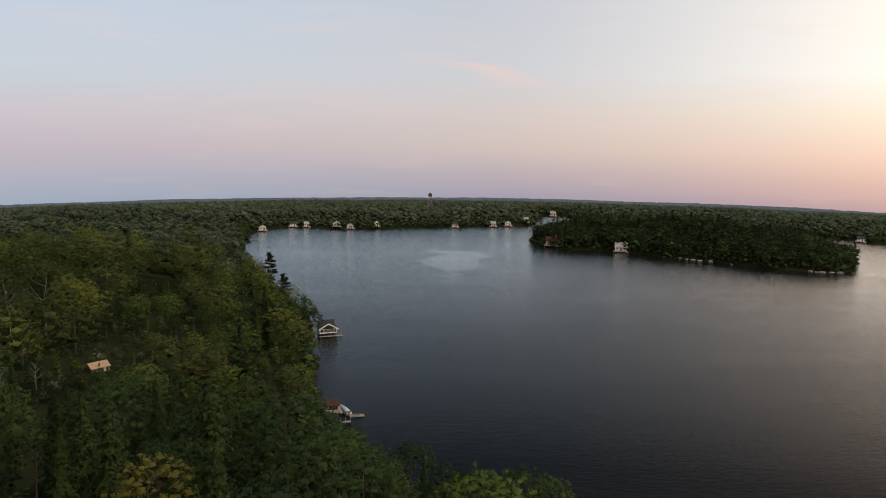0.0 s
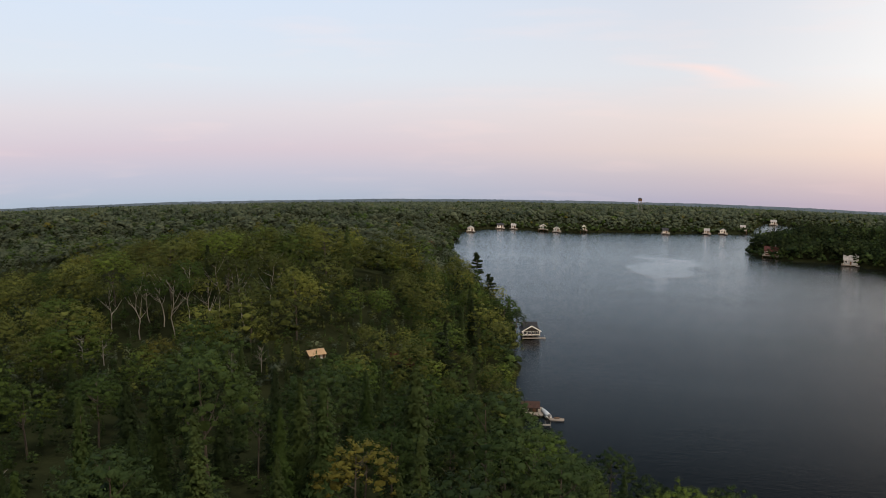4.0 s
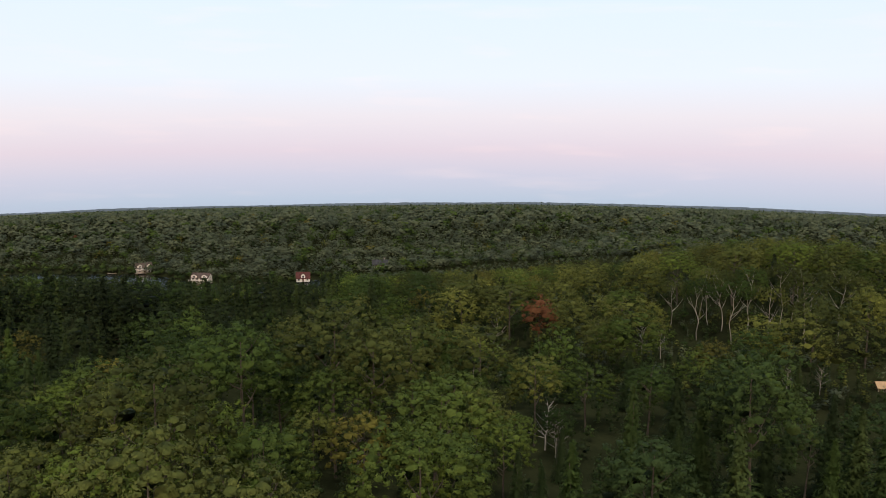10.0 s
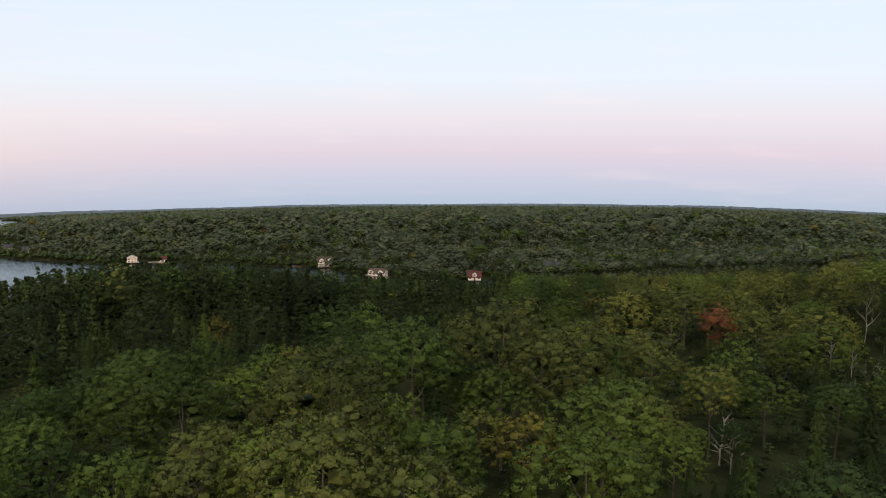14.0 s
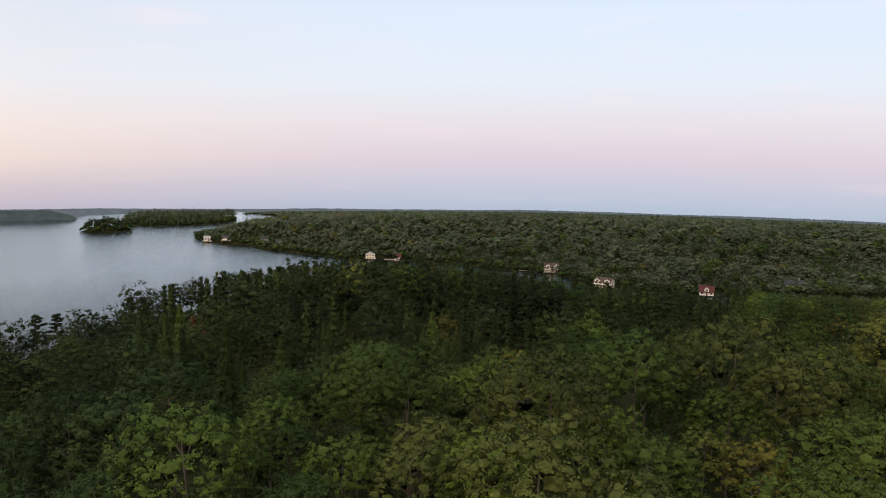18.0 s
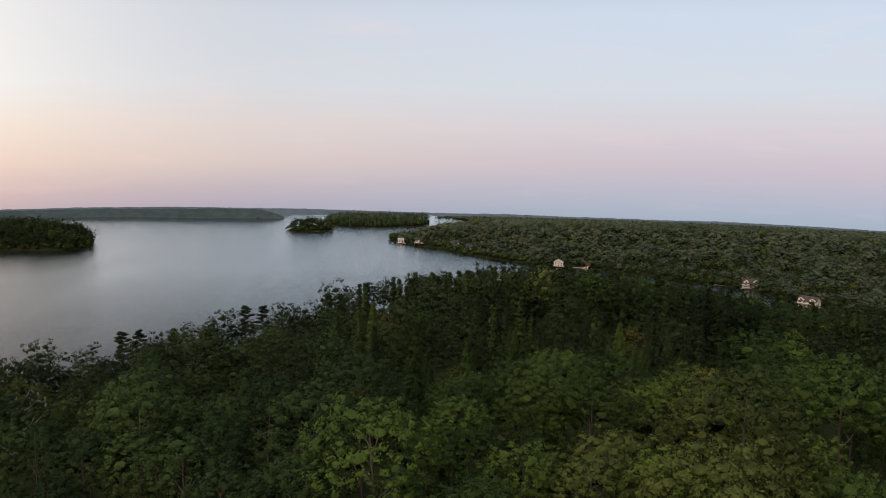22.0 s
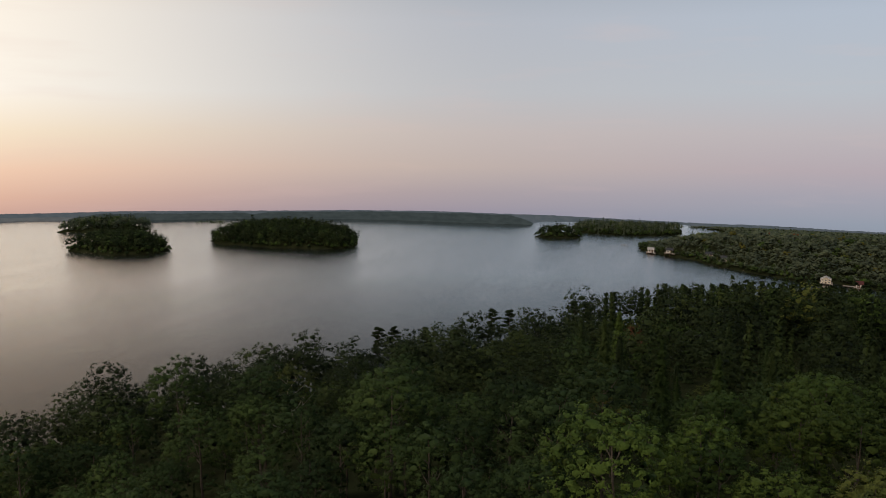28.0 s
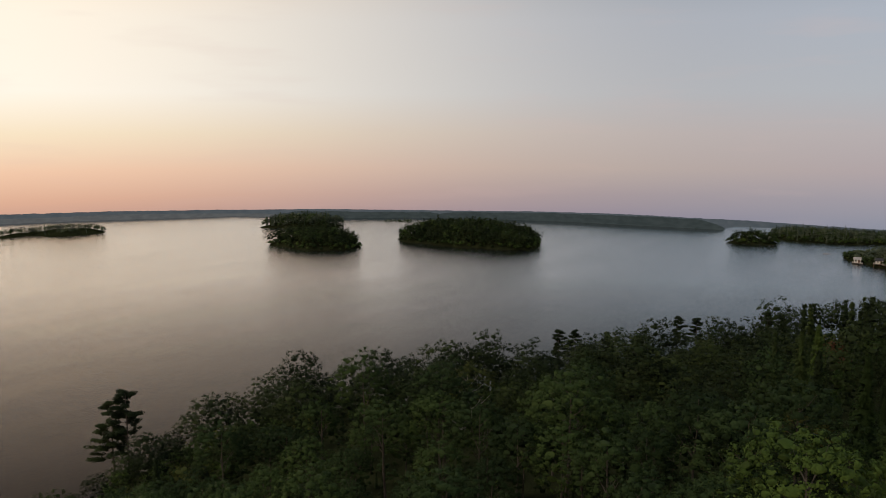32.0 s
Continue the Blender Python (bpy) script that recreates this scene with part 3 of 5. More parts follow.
# ---- ground and water ----
def build_ground():
    n = 340
    s = np.linspace(-1, 1, n)
    s = 1500 * (0.55 * s + 0.45 * s**3)
    gx, gy = np.meshgrid(s, s, indexing="ij")
    gz = ground_height(gx, gy)
    i, j = np.meshgrid(np.arange(n - 1), np.arange(n - 1), indexing="ij")
    a = i * n + j
    faces = np.stack([a, a + n, a + n + 1, a + 1], -1).reshape(-1, 4)
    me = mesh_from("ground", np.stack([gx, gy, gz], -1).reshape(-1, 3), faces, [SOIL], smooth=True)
    tagged(new("ground", me), "dark leaf-strewn forest floor sloping to the lake shore", "ground", kind="structure")


build_ground()


def build_water():
    rings = np.concatenate([np.linspace(0.02, 0.45, 20), np.linspace(0.48, 1.0, 20)])
    m = 360
    a = np.linspace(0, 2 * np.pi, m, endpoint=False)
    t = np.asarray(FAR_SHORE, float)
    az = np.degrees(np.arctan2(-np.cos(a), np.sin(a)))
    edge = np.interp(az, t[:, 0], t[:, 1]) + 14
    v = np.stack([np.outer(rings, np.cos(a) * edge), np.outer(rings, np.sin(a) * edge), np.zeros((len(rings), m))], -1).reshape(-1, 3)
    i, j = np.meshgrid(np.arange(len(rings) - 1), np.arange(m), indexing="ij")
    k = (j + 1) % m
    faces = np.stack([i * m + j, (i + 1) * m + j, (i + 1) * m + k, i * m + k], -1).reshape(-1, 4)
    tagged(new("water", mesh_from("water", v, faces, [WATER], smooth=True)), "calm dusk lake water with faint ripples and smooth streaks", "lake", kind="structure")


build_water()


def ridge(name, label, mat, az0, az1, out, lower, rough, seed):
    """A flat upright strip for a far wooded ridge, its haze a painted glow: it follows the far shore, its top a little
    below the skyline seen from the camera.
    """
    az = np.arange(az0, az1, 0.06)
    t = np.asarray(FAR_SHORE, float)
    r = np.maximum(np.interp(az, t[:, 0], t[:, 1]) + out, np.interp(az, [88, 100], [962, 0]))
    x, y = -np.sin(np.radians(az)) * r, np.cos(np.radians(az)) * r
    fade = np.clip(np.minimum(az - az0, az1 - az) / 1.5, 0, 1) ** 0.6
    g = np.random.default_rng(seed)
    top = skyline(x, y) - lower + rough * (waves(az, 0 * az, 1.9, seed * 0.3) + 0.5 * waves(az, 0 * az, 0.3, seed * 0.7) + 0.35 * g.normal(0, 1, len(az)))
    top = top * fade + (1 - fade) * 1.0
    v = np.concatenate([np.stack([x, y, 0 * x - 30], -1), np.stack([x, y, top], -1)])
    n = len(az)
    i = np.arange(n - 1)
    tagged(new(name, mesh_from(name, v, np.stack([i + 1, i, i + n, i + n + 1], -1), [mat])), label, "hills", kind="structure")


ridge("backdrop", "haze-painted band of pale blue-grey wooded hills on the horizon", PALE_DISTANCE, -60, 178, 40, 0.0, 0.5, 2)
ridge("backdrop_shore", "haze-painted band of the grey-green wooded far shore", DISTANCE, 101.7, 121, 4, 1.6, 0.55, 5)
ridge("backdrop_bay", "haze-painted band of grey-green wooded shore behind the islands", DISTANCE, 119.5, 131.5, 5, 2.4, 0.6, 8)
ridge("backdrop_west", "low haze-painted band of wooded shore towards the sunset", HAZY_DISTANCE, 130.5, 176, 5, 4.2, 0.5, 11)

# ---- trees: prototypes ----
rng = np.random.default_rng(7)


def tree_kind(name, crown, trunk):
    return {"name": name, "crown": crown, "trunk": trunk}


BROAD = []
for k, (leaf, h, w, lobes, tufts) in enumerate([
    ("maple", 22, 14.6, 19, 13), ("maple", 23, 13.2, 17, 12), ("bright", 21, 16.0, 23, 13), ("bright", 22, 14.0, 18, 12), ("olive", 23, 12.6, 15, 11),
    ("deep", 21, 13.4, 17, 12), ("deep", 23, 12.0, 15, 12), ("maple", 19, 12.4, 15, 12), ("olive", 21, 13.8, 18, 11), ("yellow", 18, 10.6, 12, 10)]):
    v, f, smooth = broad_crown(rng, h, w, h * rng.uniform(0.30, 0.44), lobes, tufts, 26, 0.165, core=0.3, knots=12)
    BROAD.append((leaf, h, mesh_from("broad_crown", v, f, [LEAF[leaf]], smooth=smooth), trunk_mesh("broad_trunk", rng, h, 0.30, BARK, 7, 0.4, 0.14)))
SPRUCE = []
for k, (leaf, h, w) in enumerate([("spruce", 19, 8.6), ("spruce", 21, 9.0), ("deep", 17, 8.2), ("spruce", 15, 7.6), ("maple", 18, 9.0)]):
    v, f, smooth = spire_crown(rng, h, w, h * 0.08, 30, 15, 7, 0.25)
    SPRUCE.append((leaf, h, mesh_from("spruce_crown", v, f, [LEAF[leaf]], smooth=smooth), trunk_mesh("spruce_trunk", rng, h, 0.25, BARK, 0)))


def small_broad(seed, h, w, lobes, tufts, per, size, low=0.12, core=0.38, kind=12, knots=6):
    return broad_crown(np.random.default_rng(seed), h, w, h * low, lobes, tufts, per, size, -0.4, core, kind, knots)


def small_spire(seed, h, w, tiers, arms, per, size):
    return spire_crown(np.random.default_rng(seed), h, w, h * 0.05, tiers, arms, per, size)


WIDTHS = (12.2, 13.6, 10.8, 12.8, 14.6, 11.4)
MID = [small_broad(20 + k, 21, w, 16, 10, 14, 0.24, 0.25, core=0.3, knots=6) for k, w in enumerate(WIDTHS)]
MID_SPIRE = [small_spire(40 + k, 19, w, 20, 10, 5, 0.42) for k, w in enumerate((6.8, 7.6, 6))]
SLOPE = [small_broad(30 + k, 21, w, 14, 8, 9, 0.33, 0.2, core=0.3) for k, w in enumerate(WIDTHS)]
SLOPE_SPIRE = [small_spire(50 + k, 19, w, 14, 8, 4, 0.58) for k, w in enumerate((6.8, 7.6, 6))]
FAR = [small_broad(60 + k, 14, w, 8, 5, 6, 0.38, 0.05, 0.5, 6, 0) for k, w in enumerate((11.5, 13, 10, 12, 14, 11))]
FAR_SPIRE = [small_spire(80 + k, 15, w, 8, 5, 2, 0.95) for k, w in enumerate((5.6, 6.4, 5))]
BACK = [small_broad(160 + k, 14, w, 6, 3, 3, 0.62, 0.05, 0.6, 6, 0) for k, w in enumerate((11.5, 13, 10, 12, 14, 11))]
BACK_SPIRE = [small_spire(180 + k, 16, w, 5, 4, 1, 1.3) for k, w in enumerate((5.6, 6.4, 5))]
LEAF_ORDER = ["maple", "bright", "olive", "deep", "yellow", "red", "spruce", "pine", "grey"]


def woods(name, label, spots, broad_set, spire_set, category="forest", broad=1.0, tone=(0.02, 1.0)):
    """Trees too many to count, joined into one object. spots: rows of x, y, z, scale, conifer?, leaf index."""
    vs, fs, idx, flags, tones, total = [], [], [], [], [], 0
    g = np.random.default_rng(len(spots))
    for x, y, z, s, spire, leaf in spots:
        choice = spire_set if spire else broad_set
        proto, tri, smooth = choice[g.integers(len(choice))]
        flags.append(smooth)
        a = g.uniform(0, 2 * np.pi)
        c, sn = math.cos(a), math.sin(a)
        wide = s * g.uniform(0.88, 1.15) * (1.0 if spire else broad)
        q = np.empty_like(proto)
        q[:, 0] = (proto[:, 0] * c - proto[:, 1] * sn) * wide + x
        q[:, 1] = (proto[:, 0] * sn + proto[:, 1] * c) * wide + y
        q[:, 2] = proto[:, 2] * s + z
        q[:, 3] = proto[:, 3] * c - proto[:, 4] * sn
        q[:, 4] = proto[:, 3] * sn + proto[:, 4] * c
        q[:, 5] = proto[:, 5]
        vs.append(q)
        fs.append(tri + total)
        idx.append(np.full(len(tri), int(leaf)))
        tones.append(np.full(len(q), g.uniform(*tone)))
        total += len(q)
    me = mesh_from(name, np.concatenate(vs), np.concatenate(fs), [LEAF[k] for k in LEAF_ORDER], np.concatenate(idx), np.concatenate(flags))
    me.attributes.new("tone", "FLOAT", "POINT").data.foreach_set("value", np.concatenate(tones).astype(np.float32))
    return tagged(new(name, me), label, category, kind="stuff")


# ---- where trees stand ----
def scatter(spacing, reach, seed):
    g = np.random.default_rng(seed)
    k = np.arange(-reach, reach, spacing)
    rows = np.arange(-reach, reach, spacing * 0.866)
    x, y = np.meshgrid(k, rows, indexing="ij")
    x = x + (np.arange(len(rows)) % 2)[None, :] * spacing / 2
    x, y = x + g.uniform(-0.34, 0.34, x.shape) * spacing, y + g.uniform(-0.34, 0.34, y.shape) * spacing
    return x.ravel(), y.ravel()


def conifer_share(x, y, r, az):
    s = np.full(x.shape, 0.09)
    s = np.where((az > 14) & (az < 43) & (r > 95) & (r < 230), 0.58, s)
    s = np.where((az > 58) & (az < 97) & (r > 178) & (r < 480), 0.66, s)
    s = np.where((az > -5) & (az < 14) & (r > 300) & (r < 600), 0.35, s)
    s = np.where((az > 97) & (r < 480), 0.03, s)
    return s


CANOPY = [(18, 7.0), (25, 7.2), (30, 7.5), (34, 8.3), (37, 8.9), (39.5, 9.8), (45, 10.2), (49, 10.6), (55, 10.7), (59.3, 10.9), (60.2, 11.5), (61.3, 11.5), (62.2, 11.0), (65, 11.2), (70, 10.8), (75, 10.2), (80, 9.7), (86, 9.7), (92, 10.2), (97, 10.9)]  # downward angle of the treetops on the crest and by the inlet, by bearing, fitted to the camera's view


def spot(bearing, drop, above=0.0):
    """Where the sight line at that bearing and downward angle comes within a given height over the ground."""
    b, t = radians(bearing), math.tan(radians(drop))
    r = np.arange(70, 700, 1.0)
    x, y = -math.sin(b) * r, math.cos(b) * r
    g = ground_height(x, y)
    i = int(np.argmax(100 - t * r < np.maximum(g, 0) + above))
    return float(x[i]), float(y[i]), float(g[i])


# trees that stand out: bearing, downward angle of the line of sight, size
BARE_TRUNKED = [(25.6, 13.5, 1.0), (27.4, 14.2, 1.05), (28.3, 13.3, 0.95), (29.9, 14.5, 0.85), (31.0, 13.7, 1.0), (31.9, 14.7, 1.0), (33.4, 13.6, 0.9), (34.1, 14.6, 0.95), (29.1, 13.4, 1.0), (32.6, 13.9, 1.0), (35.9, 14.1, 0.8), (47.6, 16.4, 0.85), (56.4, 22.4, 0.9), (118.2, 20.4, 0.8)]
AUTUMN = [(44.6, 14.0, 1.5), (42.2, 16.6, 0.5), (17.3, 16.7, 0.55), (16.2, 17.0, 0.45), (94.9, 13.7, 1.0), (94.2, 14.2, 0.75)]
CABIN = (22.8, 15.9)
# spots kept free of trees, some strung towards the camera to keep things in view
CLEARINGS = [(-50, 353, 8)]
BARE_R = math.hypot(*spot(31.0, 14.3)[:2])
for b, dr, s in BARE_TRUNKED:
    CLEARINGS.append((*spot(b, dr)[:2], 4.5))
    if b > 40:
        CLEARINGS.append((*[0.95 * c for c in spot(b, dr)[:2]], 5.5))
for b, dr, s in AUTUMN:
    CLEARINGS.append((*spot(b, dr, 8 * s)[:2], 6 * s))
    for f in (0.97, 0.94, 0.91, 0.88):
        CLEARINGS.append((*[f * c for c in spot(b, dr, 8 * s)[:2]], 6.0 * s))
# great single crowns: bearing, downward angle to foot and to top, leaf, spread
LANDMARKS = [(39.0, 15.2, 11.4, "bright", 1.3), (27.1, 15.6, 10.9, "olive", 1.1), (24.0, 15.3, 9.9, "olive", 0.95), (32.0, 12.2, 8.0, "olive", 1.3), (28.4, 11.8, 7.7, "bright", 1.2), (35.5, 12.4, 8.8, "bright", 1.3),
             (41.2, 21.0, 16.4, "bright", 1.3), (37.0, 21.0, 16.0, "maple", 1.2), (46.6, 15.5, 11.2, "olive", 1.4), (22.0, 11.4, 7.5, "olive", 1.4), (20.3, 29.0, 21.8, "yellow", 1.15), (56.7, 27.5, 19.5, "yellow", 1.0), (9.0, 15.7, 13.1, "deep", 1.2), (9.7, 15.2, 12.3, "maple", 1.1), (49.8, 15.0, 11.0, "olive", 1.4)]
for b, foot, top, leaf, spread in LANDMARKS:
    for f, cr in ((1.0, 7.0), (0.96, 6.5), (0.92, 6.0), (0.88, 5.0)):
        CLEARINGS.append((*[f * c for c in spot(b, foot)[:2]], cr))
for f, cr in ((1.0, 7.0), (0.97, 6.0), (0.94, 5.0), (0.91, 4.0)):
    CLEARINGS.append((*[f * c for c in spot(*CABIN, 2.6)[:2]], cr))


def choose(spacing, reach, seed, keep, size=1.0, tall=15.5):
    """Tree spots: x, y, z, scale, conifer?, leaf index."""
    x, y = scatter(spacing, reach, seed)
    r, az = np.hypot(x, y), np.degrees(np.arctan2(-x, y))
    m = keep(x, y, r, az)
    x, y, r, az = x[m], y[m], r[m], az[m]
    d = shore_distance(x, y)
    m = d > 0.8
    for cx, cy, cr in CLEARINGS:
        m &= np.hypot(x - cx, y - cy) > cr
    m &= ~((az > 24.3) & (az < 36.8) & (r > BARE_R - 52) & (r < BARE_R + 5))
    x, y, r, az, d = x[m], y[m], r[m], az[m], d[m]
    z = ground_height(x, y, d) - 0.2
    g = np.random.default_rng(seed + 1)
    n = len(x)
    spire = g.random(n) < conifer_share(x, y, r, az)
    s = np.clip(g.normal(0.93, 0.27, n), 0.42, 1.5) * (0.60 + 0.40 * np.clip(d / 42, 0, 1)) * (1 + 0.1 * waves(x, y, 17, 0.2)) * size
    s = s * np.where(r < 480, np.interp(az, [90, 95, 102, 109], [0.96, 0.97, 0.94, 0.88]), 1.0)
    s = s * np.interp(r, [440, 480, 520, 600, 700, 860], [1.0, 0.85, 0.62, 0.47, 0.36, 0.27])
    room = np.where(r > 440, skyline(x, y) - np.interp(r, [600, 780], [0, 2.2]) + g.normal(0, 0.7, n) - z, 99)
    cap = np.asarray(CANOPY, float)
    room = np.where((az > 2.5) & (az < 9.5) & (r < 264), 100 - r * np.tan(np.radians(21.0)) - z, room)  # trees kept below the camera's sight line to the landing
    cabin_r = math.hypot(*spot(*CABIN, 2.6)[:2])
    room = np.where((np.abs(az - CABIN[0]) < 2.0) & (r < cabin_r + 2), np.minimum(room, 100 - r * np.tan(np.radians(CABIN[1] + 0.9)) - z), room)  # trees kept below the camera's sight line to the cabin
    lower = (az > 16) & (az < 97) & (r < 500)
    room = np.where(lower, np.minimum(room, 100 - r * np.tan(np.radians(np.interp(az, cap[:, 0], cap[:, 1]))) - z + g.normal(0, 1.0, n)), room)
    behind = (az > 16) & (az < 60) & (r >= 470) & (r < 570)  # behind the crest, trees are capped by sight lines to blend in from the camera
    room = np.where(behind, np.minimum(room, 100 - r * np.tan(np.radians(np.interp(az, cap[:, 0], cap[:, 1]) - (r - 470) / 38)) - z + g.normal(0, 0.7, n)), room)
    s = np.where(room < 99, np.minimum(s, np.maximum(room, 2.5) / tall), s)
    s = np.where((az > 56) & (az < 97) & (r > 330) & (r < 480), np.clip(np.where(spire, 1.14, 1.04) * room / tall, 0.3, 1.5), s)  # trees on the near side of the inlet raised to the sight line, to hide its water
    p = 0.6 * waves(x, y, 24, 0.6) + g.normal(0, 0.65, n) * np.where(r > 470, 0.5, 1.0)
    # beyond bearing 96 the leaf kinds turn dark: backlit shade put into their colour
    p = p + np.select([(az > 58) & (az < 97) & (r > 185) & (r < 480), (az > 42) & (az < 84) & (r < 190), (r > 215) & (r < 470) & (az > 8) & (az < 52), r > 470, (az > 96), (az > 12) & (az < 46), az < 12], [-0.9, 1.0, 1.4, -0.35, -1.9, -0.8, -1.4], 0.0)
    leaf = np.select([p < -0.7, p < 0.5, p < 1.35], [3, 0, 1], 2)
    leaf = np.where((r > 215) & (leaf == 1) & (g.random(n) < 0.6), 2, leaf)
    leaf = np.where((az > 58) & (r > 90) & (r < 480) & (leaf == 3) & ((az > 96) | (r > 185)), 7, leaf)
    # past bearing 95 lighter leaves are swapped for darker, for the same backlit shade
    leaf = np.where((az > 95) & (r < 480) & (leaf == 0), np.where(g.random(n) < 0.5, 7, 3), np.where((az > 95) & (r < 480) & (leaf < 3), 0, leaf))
    # haze put into the colour: the farther off, the more grey leaves
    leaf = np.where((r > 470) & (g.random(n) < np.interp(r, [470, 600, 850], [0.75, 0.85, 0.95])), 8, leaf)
    leaf = np.where(g.random(n) < np.where(az > 90, 0.002, 0.012), 4, leaf)
    leaf = np.where(g.random(n) < np.where(r > 470, 0.0003, 0.0015), 5, leaf)
    leaf = np.where(spire, np.where(g.random(n) < 0.7, 6, 7), leaf)
    rows = np.stack([x, y, z, s, spire, leaf], -1)
    return rows[s > 0.13]


def on_islands(x, y):
    d = np.full(np.shape(x), -1e9)
    for poly in ISLANDS.values():
        d = np.maximum(d, poly_distance(x, y, poly))
    return d > -8


HILL = (lambda x, y, r, az: (r < 470) & ~on_islands(x, y))
hill_spots = choose(12.4, 480, 11, HILL, 1.0, 21.5)
ridge_zone = (lambda x, y: (np.hypot(x, y) > 200) & (np.degrees(np.arctan2(-x, y)) < 57))
thin = np.random.default_rng(77).random(len(hill_spots)) < np.where(np.hypot(hill_spots[:, 0], hill_spots[:, 1]) > 185, np.where(ridge_zone(hill_spots[:, 0], hill_spots[:, 1]), 0.74, 0.95), 1.0)
hill_spots = hill_spots[thin]
hill_spots = hill_spots[np.argsort(np.hypot(hill_spots[:, 0], hill_spots[:, 1]))]
hr = np.hypot(hill_spots[:, 0], hill_spots[:, 1])
haz = np.degrees(np.arctan2(-hill_spots[:, 0], hill_spots[:, 1]))
front = ((hr > 72) & (haz > -35) & (haz < 158)) | (hr < 34)
con = hill_spots[:, 4] > 0
near_broad = np.flatnonzero(front & ~con)[:310]
near_spruce = np.flatnonzero(front & con)[:130]
rest = np.setdiff1d(np.arange(len(hill_spots)), np.concatenate([near_broad, near_spruce]))

TREE_WORDS = {"maple": "full-crowned green maple tree in late summer leaf", "bright": "broad bright-green maple tree in full leaf",
              "olive": "olive-green hardwood tree with a loose crown", "deep": "dark-green hardwood tree with a dense crown",
              "yellow": "small hardwood tree with yellowing leaves", "spruce": "dark pointed spruce tree with drooping boughs",
              "pine": "young dark-green pine with a pointed crown"}


def stand(kind, name, category, group, x, y, z, s, turn, words=""):
    """One tree: an Empty at its foot with a trunk and a crown."""
    leaf, h, crown, trunk = kind
    root = new(name)
    root.empty_display_size = 0.5
    root.matrix_world = Matrix.LocRotScale((x, y, z), Euler((0, 0, turn)), (s, s, s))
    tagged(root, words or TREE_WORDS[leaf] + " on the wooded hill", category, group)
    mesh_part("trunk", trunk, root)
    mesh_part("crown", crown, root)
    return root


by_leaf = {}
for k in BROAD:
    by_leaf.setdefault(LEAF_ORDER.index(k[0]), []).append(k)
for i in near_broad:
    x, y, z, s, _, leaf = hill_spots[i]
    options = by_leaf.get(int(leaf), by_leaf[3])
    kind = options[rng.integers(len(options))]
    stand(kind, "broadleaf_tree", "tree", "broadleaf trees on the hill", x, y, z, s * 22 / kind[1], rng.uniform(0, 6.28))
for i in near_spruce:
    x, y, z, s, _, leaf = hill_spots[i]
    kind = SPRUCE[rng.integers(len(SPRUCE))]
    stand(kind, "spruce_tree", "tree", "spruces on the hill", x, y, z, s * 19 / kind[1], rng.uniform(0, 6.28))

rest_r = hr[rest]
FARTHER = [small_broad(70 + k, 13, w, 5, 2, 1, 1.2, 0.05, 0.75, 6, 0) for k, w in enumerate((12, 14, 11, 13, 15, 12))]
seen = front[rest]
on_ridge = ridge_zone(hill_spots[rest, 0], hill_spots[rest, 1])
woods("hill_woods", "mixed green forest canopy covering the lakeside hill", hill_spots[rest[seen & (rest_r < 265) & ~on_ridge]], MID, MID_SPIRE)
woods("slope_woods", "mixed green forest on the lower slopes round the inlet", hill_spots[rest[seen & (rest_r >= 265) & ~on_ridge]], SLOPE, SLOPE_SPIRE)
woods("crest_woods", "olive-green broad crowns along the crest of the hill", hill_spots[rest[seen & on_ridge]], MID, MID_SPIRE, broad=1.15)
woods("point_woods", "green forest on the tip of the point", hill_spots[rest[~seen & (rest_r >= 80)]], FARTHER, FAR_SPIRE)
woods("summit_woods", "dense green forest on the top of the hill", hill_spots[rest[~seen & (rest_r < 80)]], SLOPE, SLOPE_SPIRE)
FARLAND = (lambda x, y, r, az: (r >= 470) & (r < 600) & (az > -45) & (az < 165) & ~on_islands(x, y))
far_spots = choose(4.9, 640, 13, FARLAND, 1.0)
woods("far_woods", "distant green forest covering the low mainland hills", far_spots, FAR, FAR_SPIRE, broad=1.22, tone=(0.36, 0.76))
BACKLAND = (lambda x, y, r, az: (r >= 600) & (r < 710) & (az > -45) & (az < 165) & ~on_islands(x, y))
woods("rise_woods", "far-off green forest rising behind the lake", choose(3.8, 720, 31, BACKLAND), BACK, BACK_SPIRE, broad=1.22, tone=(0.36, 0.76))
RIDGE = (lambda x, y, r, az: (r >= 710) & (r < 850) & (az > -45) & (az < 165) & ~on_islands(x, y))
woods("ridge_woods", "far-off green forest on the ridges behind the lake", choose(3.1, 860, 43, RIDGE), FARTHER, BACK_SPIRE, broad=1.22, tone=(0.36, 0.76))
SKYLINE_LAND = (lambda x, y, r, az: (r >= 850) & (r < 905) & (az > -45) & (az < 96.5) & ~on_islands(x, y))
woods("skyline_woods", "far forest in haze-tinted green along the other side of the lake", choose(2.8, 960, 19, SKYLINE_LAND, 1.2), FARTHER, BACK_SPIRE, broad=1.22, tone=(0.36, 0.76))
ISLAND_TREES = {"big_island": 10.5, "long_island": 9.5, "round_island": 9.5, "high_island": 9.0, "islet": 7.5, "north_point": 6.5, "far_island": 6.0, "far_low_island": 5.5, "west_island": 5.5}  # metres
